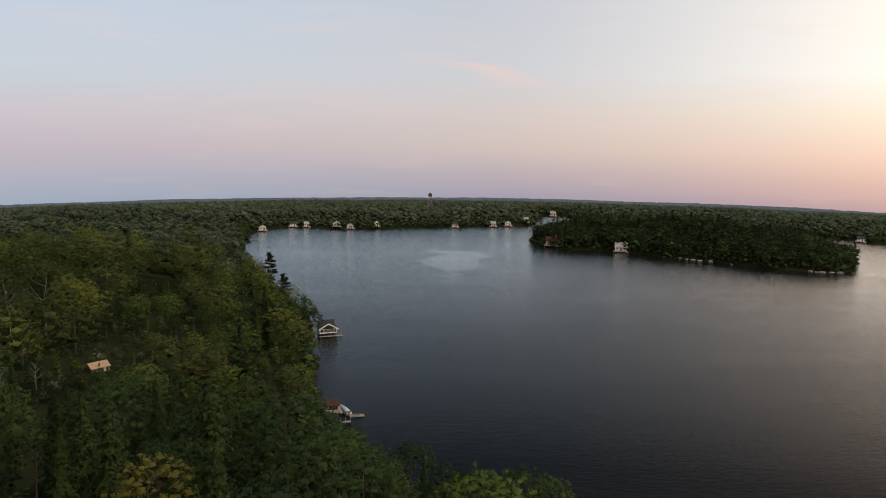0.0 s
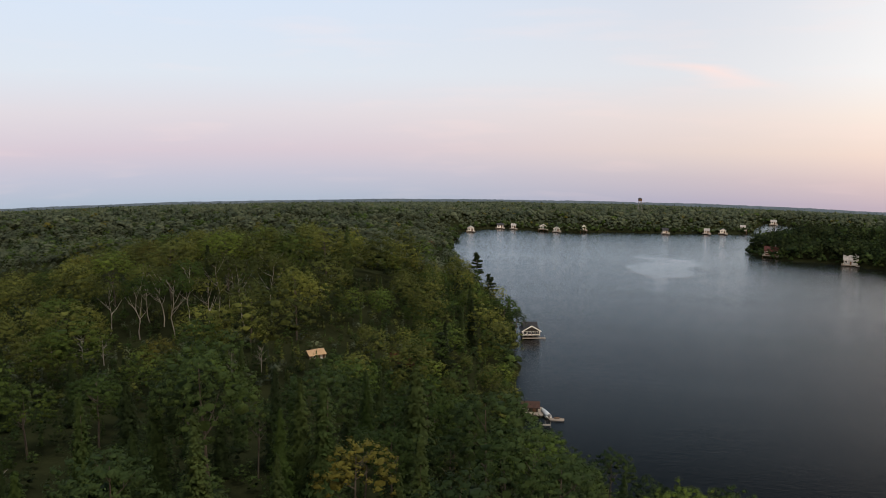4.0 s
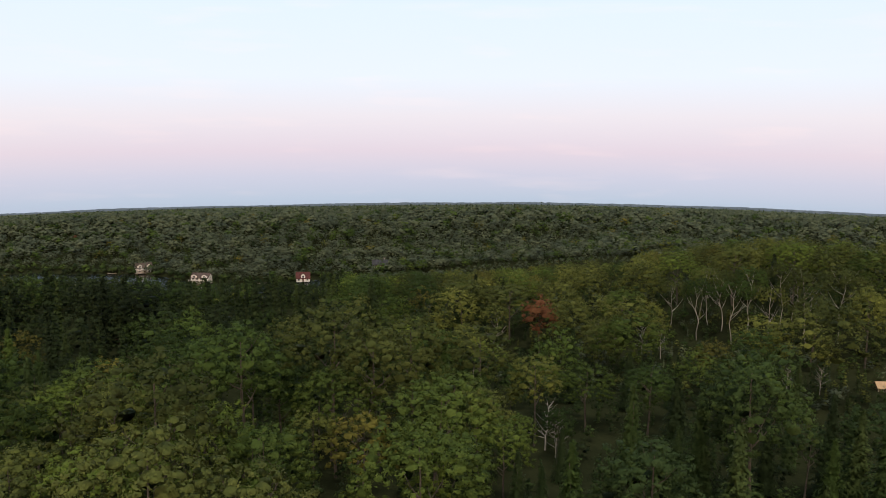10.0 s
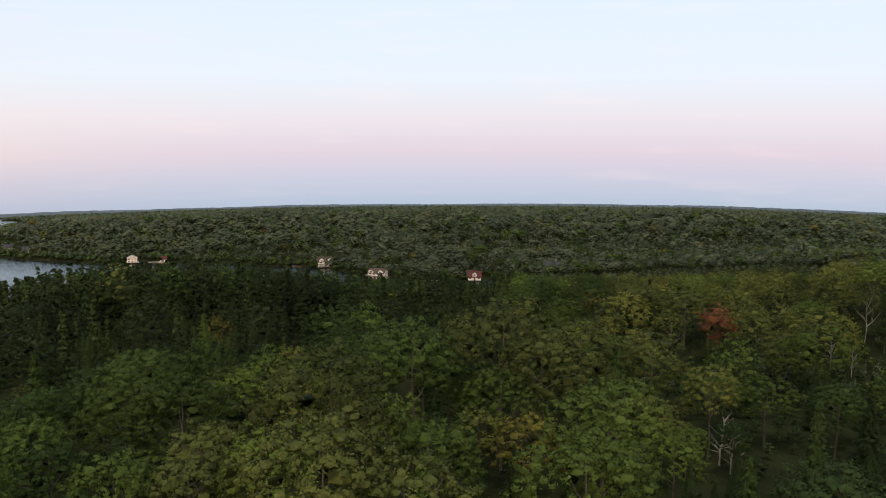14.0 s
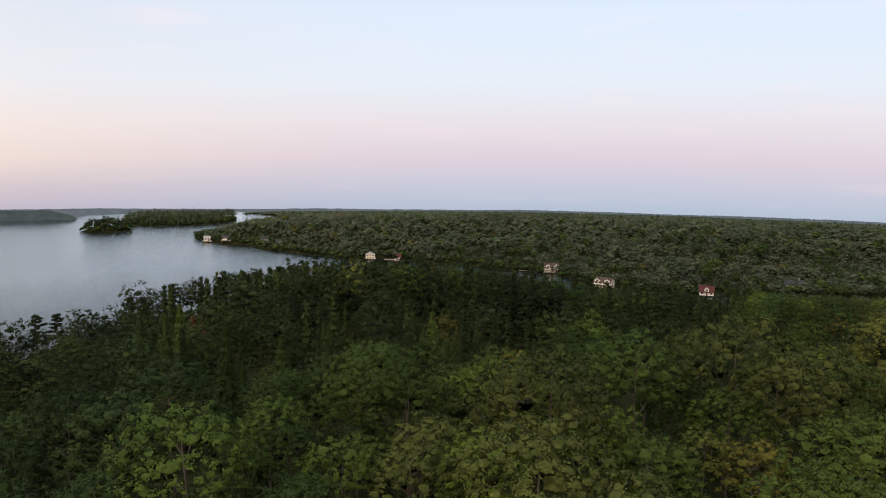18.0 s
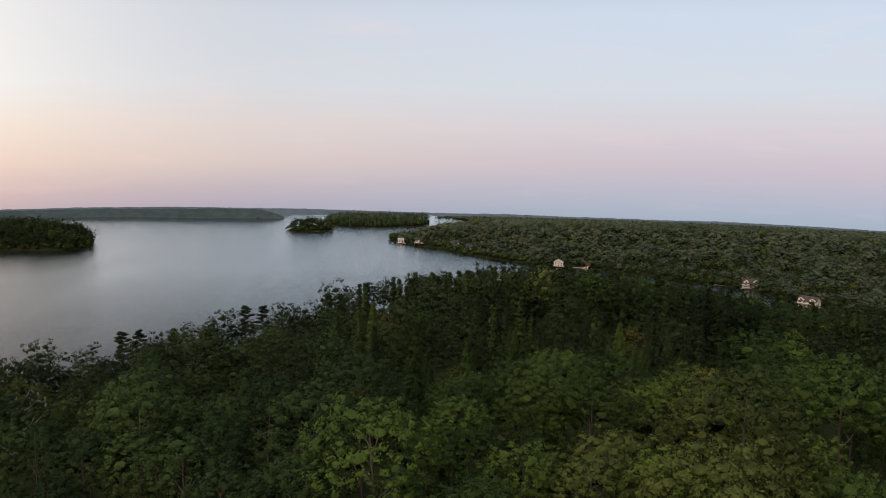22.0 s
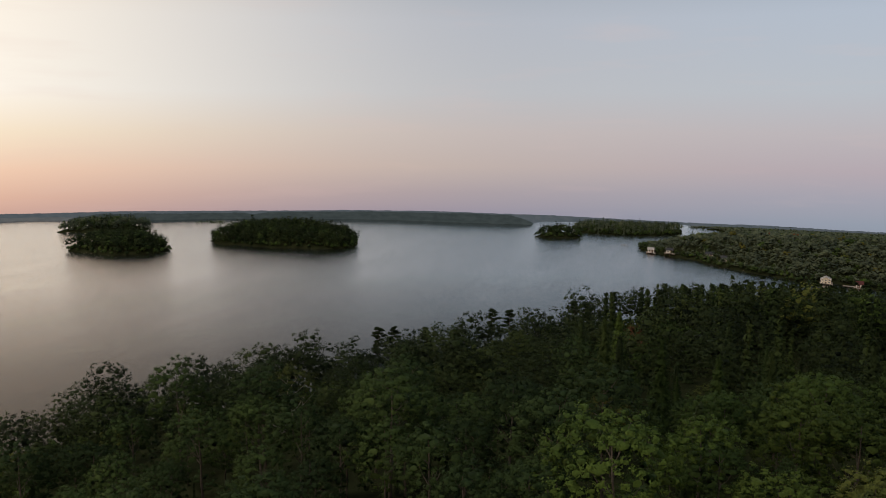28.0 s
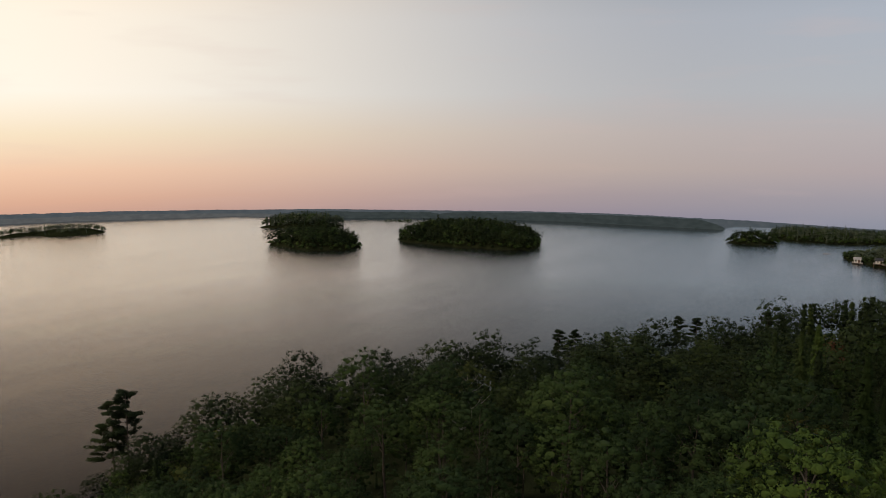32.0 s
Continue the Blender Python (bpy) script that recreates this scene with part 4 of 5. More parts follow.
for iname, outline in ISLANDS.items():
    def keep_island(x, y, r, az, outline=outline):
        return poly_distance(x, y, outline) > -6
    spots = choose(3.9, 1010, 17, keep_island)
    spots[:, 4] = np.random.default_rng(3).random(len(spots)) < 0.3
    # mostly pine-dark leaves: the islands' backlit shade is put into the tree colour
    spots[:, 5] = np.where(spots[:, 4] > 0, 7, np.where(np.random.default_rng(6).random(len(spots)) < 0.7, 7, 3))
    # farther islands take the haze-grey leaves, to stand off from nearer ones
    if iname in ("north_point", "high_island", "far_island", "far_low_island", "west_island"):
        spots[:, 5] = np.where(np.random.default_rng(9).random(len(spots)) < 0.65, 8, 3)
    spots[:, 3] = np.random.default_rng(4).uniform(0.72, 1.15, len(spots)) * ISLAND_TREES.get(iname, 7.0) / 14
    woods(iname + "_woods", "dark mixed trees crowding a small lake island", spots, FAR, FAR_SPIRE)


def scrub():
    x, y = scatter(4.9, 480, 37)
    r, az = np.hypot(x, y), np.degrees(np.arctan2(-x, y))
    m = (r > BARE_R - 62) & (r < BARE_R + 80) & (az > 15) & (az < 58)
    for cx, cy, cr in CLEARINGS[-4:]:
        m &= np.hypot(x - cx, y - cy) > cr * 0.8
    x, y = x[m], y[m]
    g = np.random.default_rng(41)
    return np.stack([x, y, ground_height(x, y) - 0.3, g.uniform(0.16, 0.40, len(x)), g.random(len(x)) < 0.25, g.choice([0, 2, 3, 3, 8], len(x))], -1)


def bank():
    x, y = scatter(6.0, 480, 53)
    r, az = np.hypot(x, y), np.degrees(np.arctan2(-x, y))
    m = (r > 120) & (r < 478) & (az > -30) & (az < 150) & ~on_islands(x, y)
    x, y, r, az = x[m], y[m], r[m], az[m]
    d = shore_distance(x, y)
    m = (d > 2) & (d < 46)
    x, y, d, r, az = x[m], y[m], d[m], r[m], az[m]
    g = np.random.default_rng(59)
    return np.stack([x, y, ground_height(x, y, d) - 0.3, g.uniform(0.28, 0.55, len(x)) * np.where((az > 62) & (az < 90) & (r > 330), 1.7, 1.0), g.random(len(x)) < 0.2, g.choice([0, 0, 2, 3, 3], len(x))], -1)


woods("bank_woods", "young trees and bushes on the steep lake bank", bank(), FAR, FAR_SPIRE, "bushes")


def undergrowth():
    x, y = scatter(7.4, 300, 61)
    r, az = np.hypot(x, y), np.degrees(np.arctan2(-x, y))
    m = (r > 60) & (r < 270) & (az > -30) & (az < 150)
    x, y = x[m], y[m]
    d = shore_distance(x, y)
    m = d > 5
    x, y, d = x[m], y[m], d[m]
    g = np.random.default_rng(67)
    # only the darkest leaf colours, standing in for the shade of the gaps
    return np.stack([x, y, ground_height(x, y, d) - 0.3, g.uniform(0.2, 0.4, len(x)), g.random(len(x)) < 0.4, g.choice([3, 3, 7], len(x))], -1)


woods("undergrowth", "saplings and bushes in shade-dark leaf colours between the trees", undergrowth(), FAR, FAR_SPIRE, "bushes")
woods("hill_scrub", "low tangled scrub and saplings below the tall trees", scrub(), FAR, FAR_SPIRE, "bushes")


def shore_brush(reach0, reach1):
    x, y = scatter(3.6, reach1, 23)
    r, az = np.hypot(x, y), np.degrees(np.arctan2(-x, y))
    m = (r > reach0) & (r < reach1) & (az > -30) & (az < 150)
    x, y = x[m], y[m]
    d = shore_distance(x, y)
    m = (d > -0.5) & (d < 4.6)
    x, y, d = x[m], y[m], d[m]
    z = np.maximum(ground_height(x, y, d), 0.0) - 0.3
    g = np.random.default_rng(29)
    return np.stack([x, y, z, g.uniform(0.22, 0.42, len(x)), 0 * x, g.choice([0, 3, 3, 6], len(x))], -1)


woods("shore_brush", "low dark-green brush overhanging the waterline", shore_brush(180, 850), FARTHER, FAR_SPIRE, "bushes")


# ---- single trees that stand out ----
PALE_KINDS = []
for k in range(3):
    h = 20.0 + k
    v, f, smooth = broad_crown(rng, h, 11.0 + 1.2 * k, h * 0.60, 13, 11, 16, 0.22, core=0.3)
    PALE_KINDS.append(("olive", h, mesh_from("high_crown", v, f, [LEAF["olive" if k != 1 else "maple"]], smooth=smooth),
                       trunk_mesh("pale_trunk", rng, h, 0.21, PALE_BARK, 8, 0.34, 0.26, bend_by=0.026)))
for b, dr, s in BARE_TRUNKED:
    x, y, z = spot(b, dr)
    stand(PALE_KINDS[int(b * 7) % 3], "tall_bare_trunked_tree", "tree", "tall trees with bare pale trunks", x, y, z - 0.3, s * 1.08, b, "tall hardwood with bare pale forked trunk and high crown")

for b, foot, top, leaf, spread in LANDMARKS:
    x, y, z = spot(b, foot)
    options = by_leaf[LEAF_ORDER.index(leaf)]
    kind = options[int(b) % len(options)]
    s = (100 - math.hypot(x, y) * math.tan(radians(top)) - z) / kind[1]
    t = stand(kind, "great_broadleaf_tree", "tree", "great crowns on the hill", x, y, z - 0.3, s, b, {"bright": "great spreading oak with a bright-green domed crown", "olive": "great olive-green hardwood rising over the canopy", "maple": "great green maple with a domed crown", "deep": "dark-green hardwood leaning out over the lake", "yellow": "thin-crowned hardwood with yellowing leaves"}[leaf])
    t.scale = (s * spread, s * spread, s)

red_v, red_f, red_s = broad_crown(rng, 14, 8.0, 4.0, 11, 10, 14, 0.22)
RED_KIND = ("red", 11, mesh_from("red_crown", red_v, red_f, [LEAF["red"]], smooth=red_s), trunk_mesh("red_trunk", rng, 14, 0.2, BARK, 6))
for b, dr, s in AUTUMN:
    x, y, z = spot(b, dr, 8 * s)
    stand(RED_KIND, "autumn_tree", "tree", "trees turned red", x, y, z - 0.3, s, b, "small tree with rust-red autumn leaves among green ones")


def dead_mesh(name, g, h):
    pieces = []
    n = 6
    z = np.linspace(-0.6, h, n)
    bend = np.cumsum(g.normal(0, 0.16, (n, 2)), axis=0)
    pts = np.column_stack([bend, z])
    pieces.append(tube(pts, np.linspace(0.2, 0.04, n), 6))
    for k in range(18):
        f = g.uniform(0.25, 0.97)
        root = np.array([np.interp(f * h, z, pts[:, i]) for i in range(3)])
        a, ln = g.uniform(0, 6.28), h * 0.30 * (1.15 - f) + 0.8
        way = np.array([math.cos(a), math.sin(a), g.uniform(0.3, 1.0)])
        p1 = root + way * ln * 0.55
        p2 = root + way * ln + np.array([0, 0, 0.3])
        pieces.append(tube([root, p1, p2], [0.07, 0.05, 0.02], 4))
        side = np.array([-way[1], way[0], 0.5]) * g.choice([-1, 1])
        pieces.append(tube([p1, p1 + side * ln * 0.35], [0.04, 0.015], 4))
        pieces.append(tube([p2, p2 + (way + side) * ln * 0.2], [0.025, 0.01], 4))
    return mesh_from(name, *joined(pieces), [DEAD_WOOD], smooth=True)


DEAD = [dead_mesh("dead_wood", np.random.default_rng(90 + k), 10.0 + k) for k in range(3)]
for b, dr, s in ((44.0, 22.0, 1.0), (43.2, 22.4, 0.8), (37.6, 15.6, 0.9), (39.4, 15.4, 0.9), (40.6, 15.5, 0.85), (36.4, 15.8, 0.8), (28.4, 17.2, 0.7), (26.4, 17.0, 0.7), (22.0, 20.0, 0.8), (57.2, 23.0, 1.0), (71.2, 15.0, 1.0),
                 (107.6, 22.2, 0.9), (119.0, 20.5, 0.8), (86.4, 10.9, 1.1), (85.6, 11.0, 1.0), (84.6, 11.0, 0.9), (75.0, 11.6, 0.9), (49.0, 17.6, 0.8), (65.0, 17.5, 0.7)):
    x, y, z = spot(b, dr, 1.0)
    t = new("dead_tree")
    t.matrix_world = Matrix.LocRotScale((x, y, z - 0.2), Euler((0, 0, b)), (s, s, s))
    tagged(t, "bare grey dead tree with broken branches", "tree", "dead trees")
    mesh_part("trunk", DEAD[int(b * 3) % 3], t)


def white_pine(g, h, w):
    """An old wind-shaped pine: flat tufted boughs, thick to one side, on a bare trunk."""
    p_all, n_all, wood = [], [], []
    n = 7
    z = np.linspace(-0.8, h * 0.97, n)
    bend = np.cumsum(g.normal(0, 0.14, (n, 2)), axis=0)
    pts = np.column_stack([bend - bend[0], z])
    wood.append(tube(pts, np.linspace(0.34, 0.06, n), 7))
    for k in range(38):
        f = 0.25 + 0.74 * (k / 37)
        root = np.array([np.interp(f * h, z, pts[:, i]) for i in range(3)])
        a = g.uniform(0, 6.28)
        ln = w / 2 * (1.05 - 0.75 * max(f - 0.35, 0) / 0.65) * g.uniform(0.55, 1.15) * (1 + 0.3 * math.cos(a - 0.6))
        tip = root + np.array([math.cos(a) * ln, math.sin(a) * ln, ln * g.uniform(0.05, 0.35)])
        wood.append(tube([root, (root + tip) / 2 + np.array([0, 0, -0.1]), tip], [0.09, 0.06, 0.03], 4))
        for q in (0.55, 0.8, 1.0):
            c = root + (tip - root) * q
            m = 46
            u = g.normal(0, 1, (m, 3))
            u /= np.linalg.norm(u, axis=1, keepdims=True)
            p_all.append(c + u * np.array([1.25, 1.25, 0.55]) * g.uniform(0.5, 1.0, (m, 1)) * (0.7 + 0.3 * q))
            n_all.append(u * 0.5 + np.array([0, 0, 0.9]))
    v, f4 = cards(g, np.concatenate(p_all), np.concatenate(n_all), 0.36, 1.2)
    return mesh_from("pine_boughs", v, f4, [LEAF["pine"]]), mesh_from("pine_trunk", *joined(wood), [BARK], smooth=True)


PINES = [white_pine(np.random.default_rng(110 + k), h, w) for k, (h, w) in enumerate(((24, 15), (20, 10), (19, 8)))]
for b, top, k, s in ((141.3, 16.3, 0, 1.08), (142.2, 16.6, 0, 0.98), (112.2, 12.85, 1, 0.9), (111.2, 12.8, 1, 0.85), (108.8, 12.85, 2, 0.95), (107.0, 13.0, 2, 0.75), (104.4, 11.9, 1, 0.95), (103.2, 11.85, 1, 0.85),
                     (98.8, 11.0, 1, 0.9), (97.9, 11.1, 2, 0.8), (88.6, 9.5, 1, 0.85), (87.5, 9.9, 2, 0.8), (71.2, 12.3, 2, 1.0), (72.6, 12.8, 2, 0.9), (11.6, 9.7, 2, 0.9), (10.8, 11.2, 2, 0.8), (14.2, 15.2, 2, 0.9), (68.5, 13.0, 1, 0.8)):
    hh = (24, 20, 19)[k] * s
    x, y, z = spot(b, top - 0.25, hh)
    root = new("white_pine")
    root.matrix_world = Matrix.LocRotScale((x, y, z - 0.3), Euler((0, 0, b * 1.7)), (s, s, s))
    tagged(root, "tall wind-shaped white pine with flat tufted boughs", "tree", "white pines by the shore")
    mesh_part("trunk", PINES[k][1], root)
    mesh_part("crown", PINES[k][0], root)


# ---- houses, boathouses, docks ----
def gable_roof(bm, w, d, z, rise, over, thick, along="x"):
    """Two sloping slabs with a ridge along x or y."""
    a, b = (w / 2 + over, d / 2 + over) if along == "x" else (d / 2 + over, w / 2 + over)
    drop = rise * over / (b - over)
    for s in (-1, 1):
        prof = [(s * b, z - drop), (0, z + rise), (0, z + rise + thick), (s * b, z - drop + thick)]
        ends = []
        for e in (-a, a):
            ends.append([bm.verts.new((e, q, h) if along == "x" else (q, e, h)) for q, h in prof])
        bm.faces.new(ends[0]), bm.faces.new(ends[1][::-1])
        for i in range(4):
            k = (i + 1) % 4
            bm.faces.new((ends[0][i], ends[1][i], ends[1][k], ends[0][k]))
    bmesh.ops.recalc_face_normals(bm, faces=bm.faces[:])
    return bm


def gabled_body(bm, w, d, h, rise, along="x"):
    """Walls with their two gables, as one closed body."""
    box(bm, -w / 2, w / 2, -d / 2, d / 2, 0, h)
    a, b = (w / 2, d / 2) if along == "x" else (d / 2, w / 2)
    tri = [(-b, h), (b, h), (0, h + rise)]
    ends = []
    for e in (-a, a):
        ends.append([bm.verts.new((e, q, z) if along == "x" else (q, e, z)) for q, z in tri])
    bm.faces.new(ends[0]), bm.faces.new(ends[1][::-1])
    for i in range(3):
        k = (i + 1) % 3
        bm.faces.new((ends[0][i], ends[1][i], ends[1][k], ends[0][k]))
    bmesh.ops.recalc_face_normals(bm, faces=bm.faces[:])
    return bm


def window(parent, x, y, z, w, h, trim, axis="y"):
    """A window in a wall: a frame of four bars, a bar across and two panes."""
    def bx(a0, a1, z0, z1, out0, out1):
        if axis == "y":
            return (x + a0, x + a1, y - out1, y - out0, z + z0, z + z1)
        return (x + out0, x + out1, y + a0, y + a1, z + z0, z + z1)
    bm = bmesh.new()
    t = 0.12
    for b in ((-w / 2 - t, -w / 2, -t, h + t), (w / 2, w / 2 + t, -t, h + t), (-w / 2, w / 2, -t, 0), (-w / 2, w / 2, h, h + t), (-0.04, 0.04, 0, h)):
        box(bm, *bx(*b, 0.005, 0.09))
    fr = part("window", bm, trim, parent)
    part("pane", boxed(*bx(-w / 2, -0.04, 0, h, 0.01, 0.04)), GLASS, fr, "dark window pane")
    part("pane", boxed(*bx(0.04, w / 2, 0, h, 0.01, 0.04)), GLASS, fr, "dark window pane")
    return fr


def house(name, label, category, x, y, z, w, d, h, rise, wall, roof, trim=None, along="x", dormer=0.0, storeys=1, dock=0.0, turn=0.0, chimney=False, balcony=False, group="", twin=False):
    """A house that faces the lake: walls, gable roof, windows, door, and what else it has."""
    trim = trim or WHITE
    root = new(name)
    root.matrix_world = pose(x, y, z, 0, 0, math.degrees(math.atan2(-x, y)) + turn)
    tagged(root, label, category, group)
    part("wall", gabled_body(bmesh.new(), w, d, h, rise, along), wall, root)
    part("roof", gable_roof(bmesh.new(), w, d, h + 0.02, rise, 0.6, 0.22, along), roof, root)
    sh = h / storeys
    for s in range(storeys):
        n = max(2, int(w / 2.6))
        for i in range(n):
            wx = -w / 2 + (i + 0.5) * w / n
            if s == 0 and i == n // 2:
                continue
            window(root, wx, -d / 2, s * sh + sh * 0.36, min(1.3, w / n * 0.55), sh * 0.42, trim)
        for sx in (-1, 1):
            if sx > 0:
                window(root, w / 2, 0, s * sh + sh * 0.36, 1.3, sh * 0.42, trim, "x")
    dx = -w / 2 + (n // 2 + 0.5) * w / n
    door = part("door", boxed(dx - 0.55, dx + 0.55, -d / 2 - 0.06, -d / 2 - 0.005, 0.05, min(2.1, sh * 0.82)), BROWN_WALL if wall is not BROWN_WALL else WHITE, root)
    part("handle", boxed(dx + 0.38, dx + 0.46, -d / 2 - 0.13, -d / 2 - 0.06, 0.98, 1.06), METAL, door, "small metal handle")
    corner = 0.14
    for sx in (-1, 1):
        part("corner_board", boxed(sx * w / 2 - corner, sx * w / 2 + corner, -d / 2 - 0.05, -d / 2 + corner, 0, h - 0.02), trim, root)
    if along == "y":
        for sx in (-1, 1):
            bm = bmesh.new()
            ln = math.hypot(w / 2 + 0.6, rise * (1 + 1.2 / w))
            box(bm, -ln / 2, ln / 2, -0.05, 0.05, -0.16, 0.16)
            ang = math.atan2(rise, w / 2)
            m = pose(sx * (w / 4 + 0.3), -d / 2 - 0.66, h + rise / 2 - 0.1, 0, math.degrees(sx * ang), 0)
            bmesh.ops.transform(bm, matrix=m, verts=bm.verts[:])
            part("bargeboard", bm, trim, root)
    for ox in ((-w * 0.31, w * 0.31) if twin else (0.0,)) if dormer else ():
        hold = part("dormer", bmesh.ops.transform(bm := gabled_body(bmesh.new(), dormer, d * 0.5, rise * 0.5, rise * 0.4, "y"), matrix=pose(ox, -d * 0.26, h + 0.1), verts=bm.verts[:]) or bm, wall, root)
        bm = gable_roof(bmesh.new(), dormer, d * 0.5, rise * 0.5, rise * 0.42, 0.3, 0.14, "y")
        bmesh.ops.transform(bm, matrix=pose(ox, -d * 0.26, h + 0.12), verts=bm.verts[:])
        part("dormer_roof", bm, roof, hold)
        window(hold, ox, -d * 0.51, h + 0.3 + 0.1, dormer * 0.45, rise * 0.36, trim)
    if chimney:
        part("chimney", boxed(w * 0.28, w * 0.28 + 0.8, 0.1, 0.9, h, h + rise + 1.2, bevel=0.04), ROCK, root)
    if balcony:
        part("balcony", boxed(-w / 2 - 0.8, w / 2 + 0.8, -d / 2 - 2.0, -d / 2 - 0.1, sh - 0.2, sh), DECK, root)
        for i in range(6):
            px = -w / 2 - 0.7 + i * (w + 1.4) / 5
            part("railing_post", boxed(px - 0.06, px + 0.06, -d / 2 - 1.98, -d / 2 - 1.86, -0.3, sh + 1.0), trim, root)
        part("railing", boxed(-w / 2 - 0.8, w / 2 + 0.8, -d / 2 - 1.97, -d / 2 - 1.87, sh + 0.95, sh + 1.05), trim, root)
    if dock:
        part("deck", boxed(-w / 2 - 1.5, w / 2 + 1.5, -d / 2 - 2.4, d / 2 + 1.0, -0.32, -0.02), DECK, root)
        part("pier", boxed(w / 2 - 0.5, w / 2 + 1.6, -d / 2 - 2.4 - dock, -d / 2 - 2.42, -0.30, -0.04), DECK, root)
        for px in (-w / 2 - 1.2, 0, w / 2 + 1.2):
            for py in (-d / 2 - 2.1, d / 2):
                part("piling", boxed(px - 0.16, px + 0.16, py - 0.16, py + 0.16, -3.0, -0.33), BROWN_WALL, root)
    return root


def at(bearing, r):
    b = radians(bearing)
    return -math.sin(b) * r, math.cos(b) * r


def land(x, y):
    return max(float(ground_height(x, y)), 0.75)


WATERSIDE = "boathouses along the shore"
def boathouse_on_piers(x, y, turn):
    """Dark boathouse over open slips: a band of white-framed windows, a front gable with white boards, and a cross roof behind."""
    root = new("boathouse")
    root.matrix_world = pose(x, y, 0.5, 0, 0, math.degrees(math.atan2(-x, y)) + turn)
    tagged(root, "dark boathouse with white-framed windows and dark shingled roof on the water", "boathouse", WATERSIDE)
    w, d, h0, h, rise = 7.4, 7.0, 1.0, 2.3, 2.1
    for px in (-w / 2 + 0.2, -w / 6, w / 6, w / 2 - 0.2):
        for py in (-d / 2 + 0.2, 0.0, d / 2 - 0.2):
            part("piling", boxed(px - 0.17, px + 0.17, py - 0.17, py + 0.17, -3.5, h0), DARK_WALL, root)
    part("slip_wall", boxed(-w / 2 + 0.1, w / 2 - 0.1, d / 2 - 0.5, d / 2 - 0.3, -0.4, h0), DARK_WALL, root)
    bm = gabled_body(bmesh.new(), w, d, h, rise, "y")
    bmesh.ops.transform(bm, matrix=pose(0, 0, h0), verts=bm.verts[:])
    part("wall", bm, DARK_WALL, root)
    bm = gable_roof(bmesh.new(), w, d, h0 + h + 0.02, rise, 0.7, 0.22, "y")
    part("roof", bm, DARK_ROOF, root)
    bm = gable_roof(bmesh.new(), w - 1.6, d * 0.6, h0 + h + 0.5, rise + 0.1, 0.5, 0.22, "x")
    bmesh.ops.transform(bm, matrix=pose(0, d * 0.16, 0), verts=bm.verts[:])
    part("cross_roof", bm, DARK_ROOF, root)
    for i in range(4):
        window(root, -w / 2 + (i + 0.5) * w / 4, -d / 2, h0 + 0.62, 1.3, 1.3, WHITE)
    for i in range(2):
        window(root, w / 2, -d / 4 + i * d / 2, h0 + 0.75, 1.3, 1.25, WHITE, "x")
    part("sill_band", boxed(-w / 2 - 0.05, w / 2 + 0.05, -d / 2 - 0.14, -d / 2 - 0.095, h0 + 0.16, h0 + 0.47), WHITE, root)
    for sx in (-1, 1):
        part("corner_board", boxed(sx * w / 2 - 0.2, sx * w / 2 + 0.2, -d / 2 - 0.09, -d / 2 + 0.2, h0 - 0.05, h0 + h - 0.03), WHITE, root)
        bm = bmesh.new()
        ln = math.hypot(w / 2 + 0.7, rise * (1 + 1.4 / w))
        box(bm, -ln / 2, ln / 2, -0.06, 0.06, -0.24, 0.24)
        ang = math.degrees(math.atan2(rise, w / 2))
        bmesh.ops.transform(bm, matrix=pose(sx * (w / 4 + 0.35), -d / 2 - 0.78, h0 + h + rise / 2 - 0.12, 0, sx * ang, 0), verts=bm.verts[:])
        part("bargeboard", bm, WHITE, root)
    part("deck", boxed(-w / 2 - 0.4, w / 2 + 2.6, -d / 2 - 1.5, -d / 2 - 0.2, -0.05, 0.14), DECK, root)
    part("lamp_post", boxed(w / 2 + 2.1, w / 2 + 2.2, -d / 2 - 0.7, -d / 2 - 0.6, 0.145, 1.3), METAL, root)


boathouse_on_piers(*at(7.95, 371), 10)
x, y = at(7.8, 275)
house("boathouse", "low brown boathouse under a rusty brown roof by the landing", "boathouse", x, y, 0.7, 5.2, 4.2, 1.7, 1.1, DARK_WALL, RUST_ROOF, dock=0.6, group=WATERSIDE)
x, y = at(70.9, 554)
lodge = house("cottage", "two-storey white waterside cottage with two dormers and dock", "cottage", x, y, 0.8, 9.5, 7.5, 4.4, 3.2, WHITE, WARM_ROOF, dormer=3.0, twin=True, storeys=2, dock=4, turn=12, balcony=True, group=WATERSIDE)
lodge.scale = (0.95, 0.95, 0.7)
x, y = at(67.3, 509)
lodge = house("cottage", "large white two-storey boathouse cottage with twin gables", "cottage", x, y, 0.8, 10.5, 8.0, 4.8, 3.2, WHITE, WARM_ROOF, dormer=3.4, twin=True, storeys=2, dock=5, turn=-22, balcony=True, group=WATERSIDE)
lodge.scale = (0.95, 0.95, 0.68)
x, y = at(60.7, 501)
lodge = house("cottage", "white cottage under a red shingled roof with white dormer", "cottage", x, y, land(x, y), 9.5, 7, 3.0, 4.0, WHITE, RED_ROOF, dormer=3.2, group=WATERSIDE)
lodge.scale = (0.8, 0.8, 0.75)
x, y = at(55.5, 512)
house("cottage", "brown wooden cottage with pale trim on the slope", "cottage", x, y, land(x, y) + 2.0, 8.5, 6, 3.0, 2.2, BROWN_WALL, DARK_ROOF, chimney=True)
x, y = at(83.2, 599)
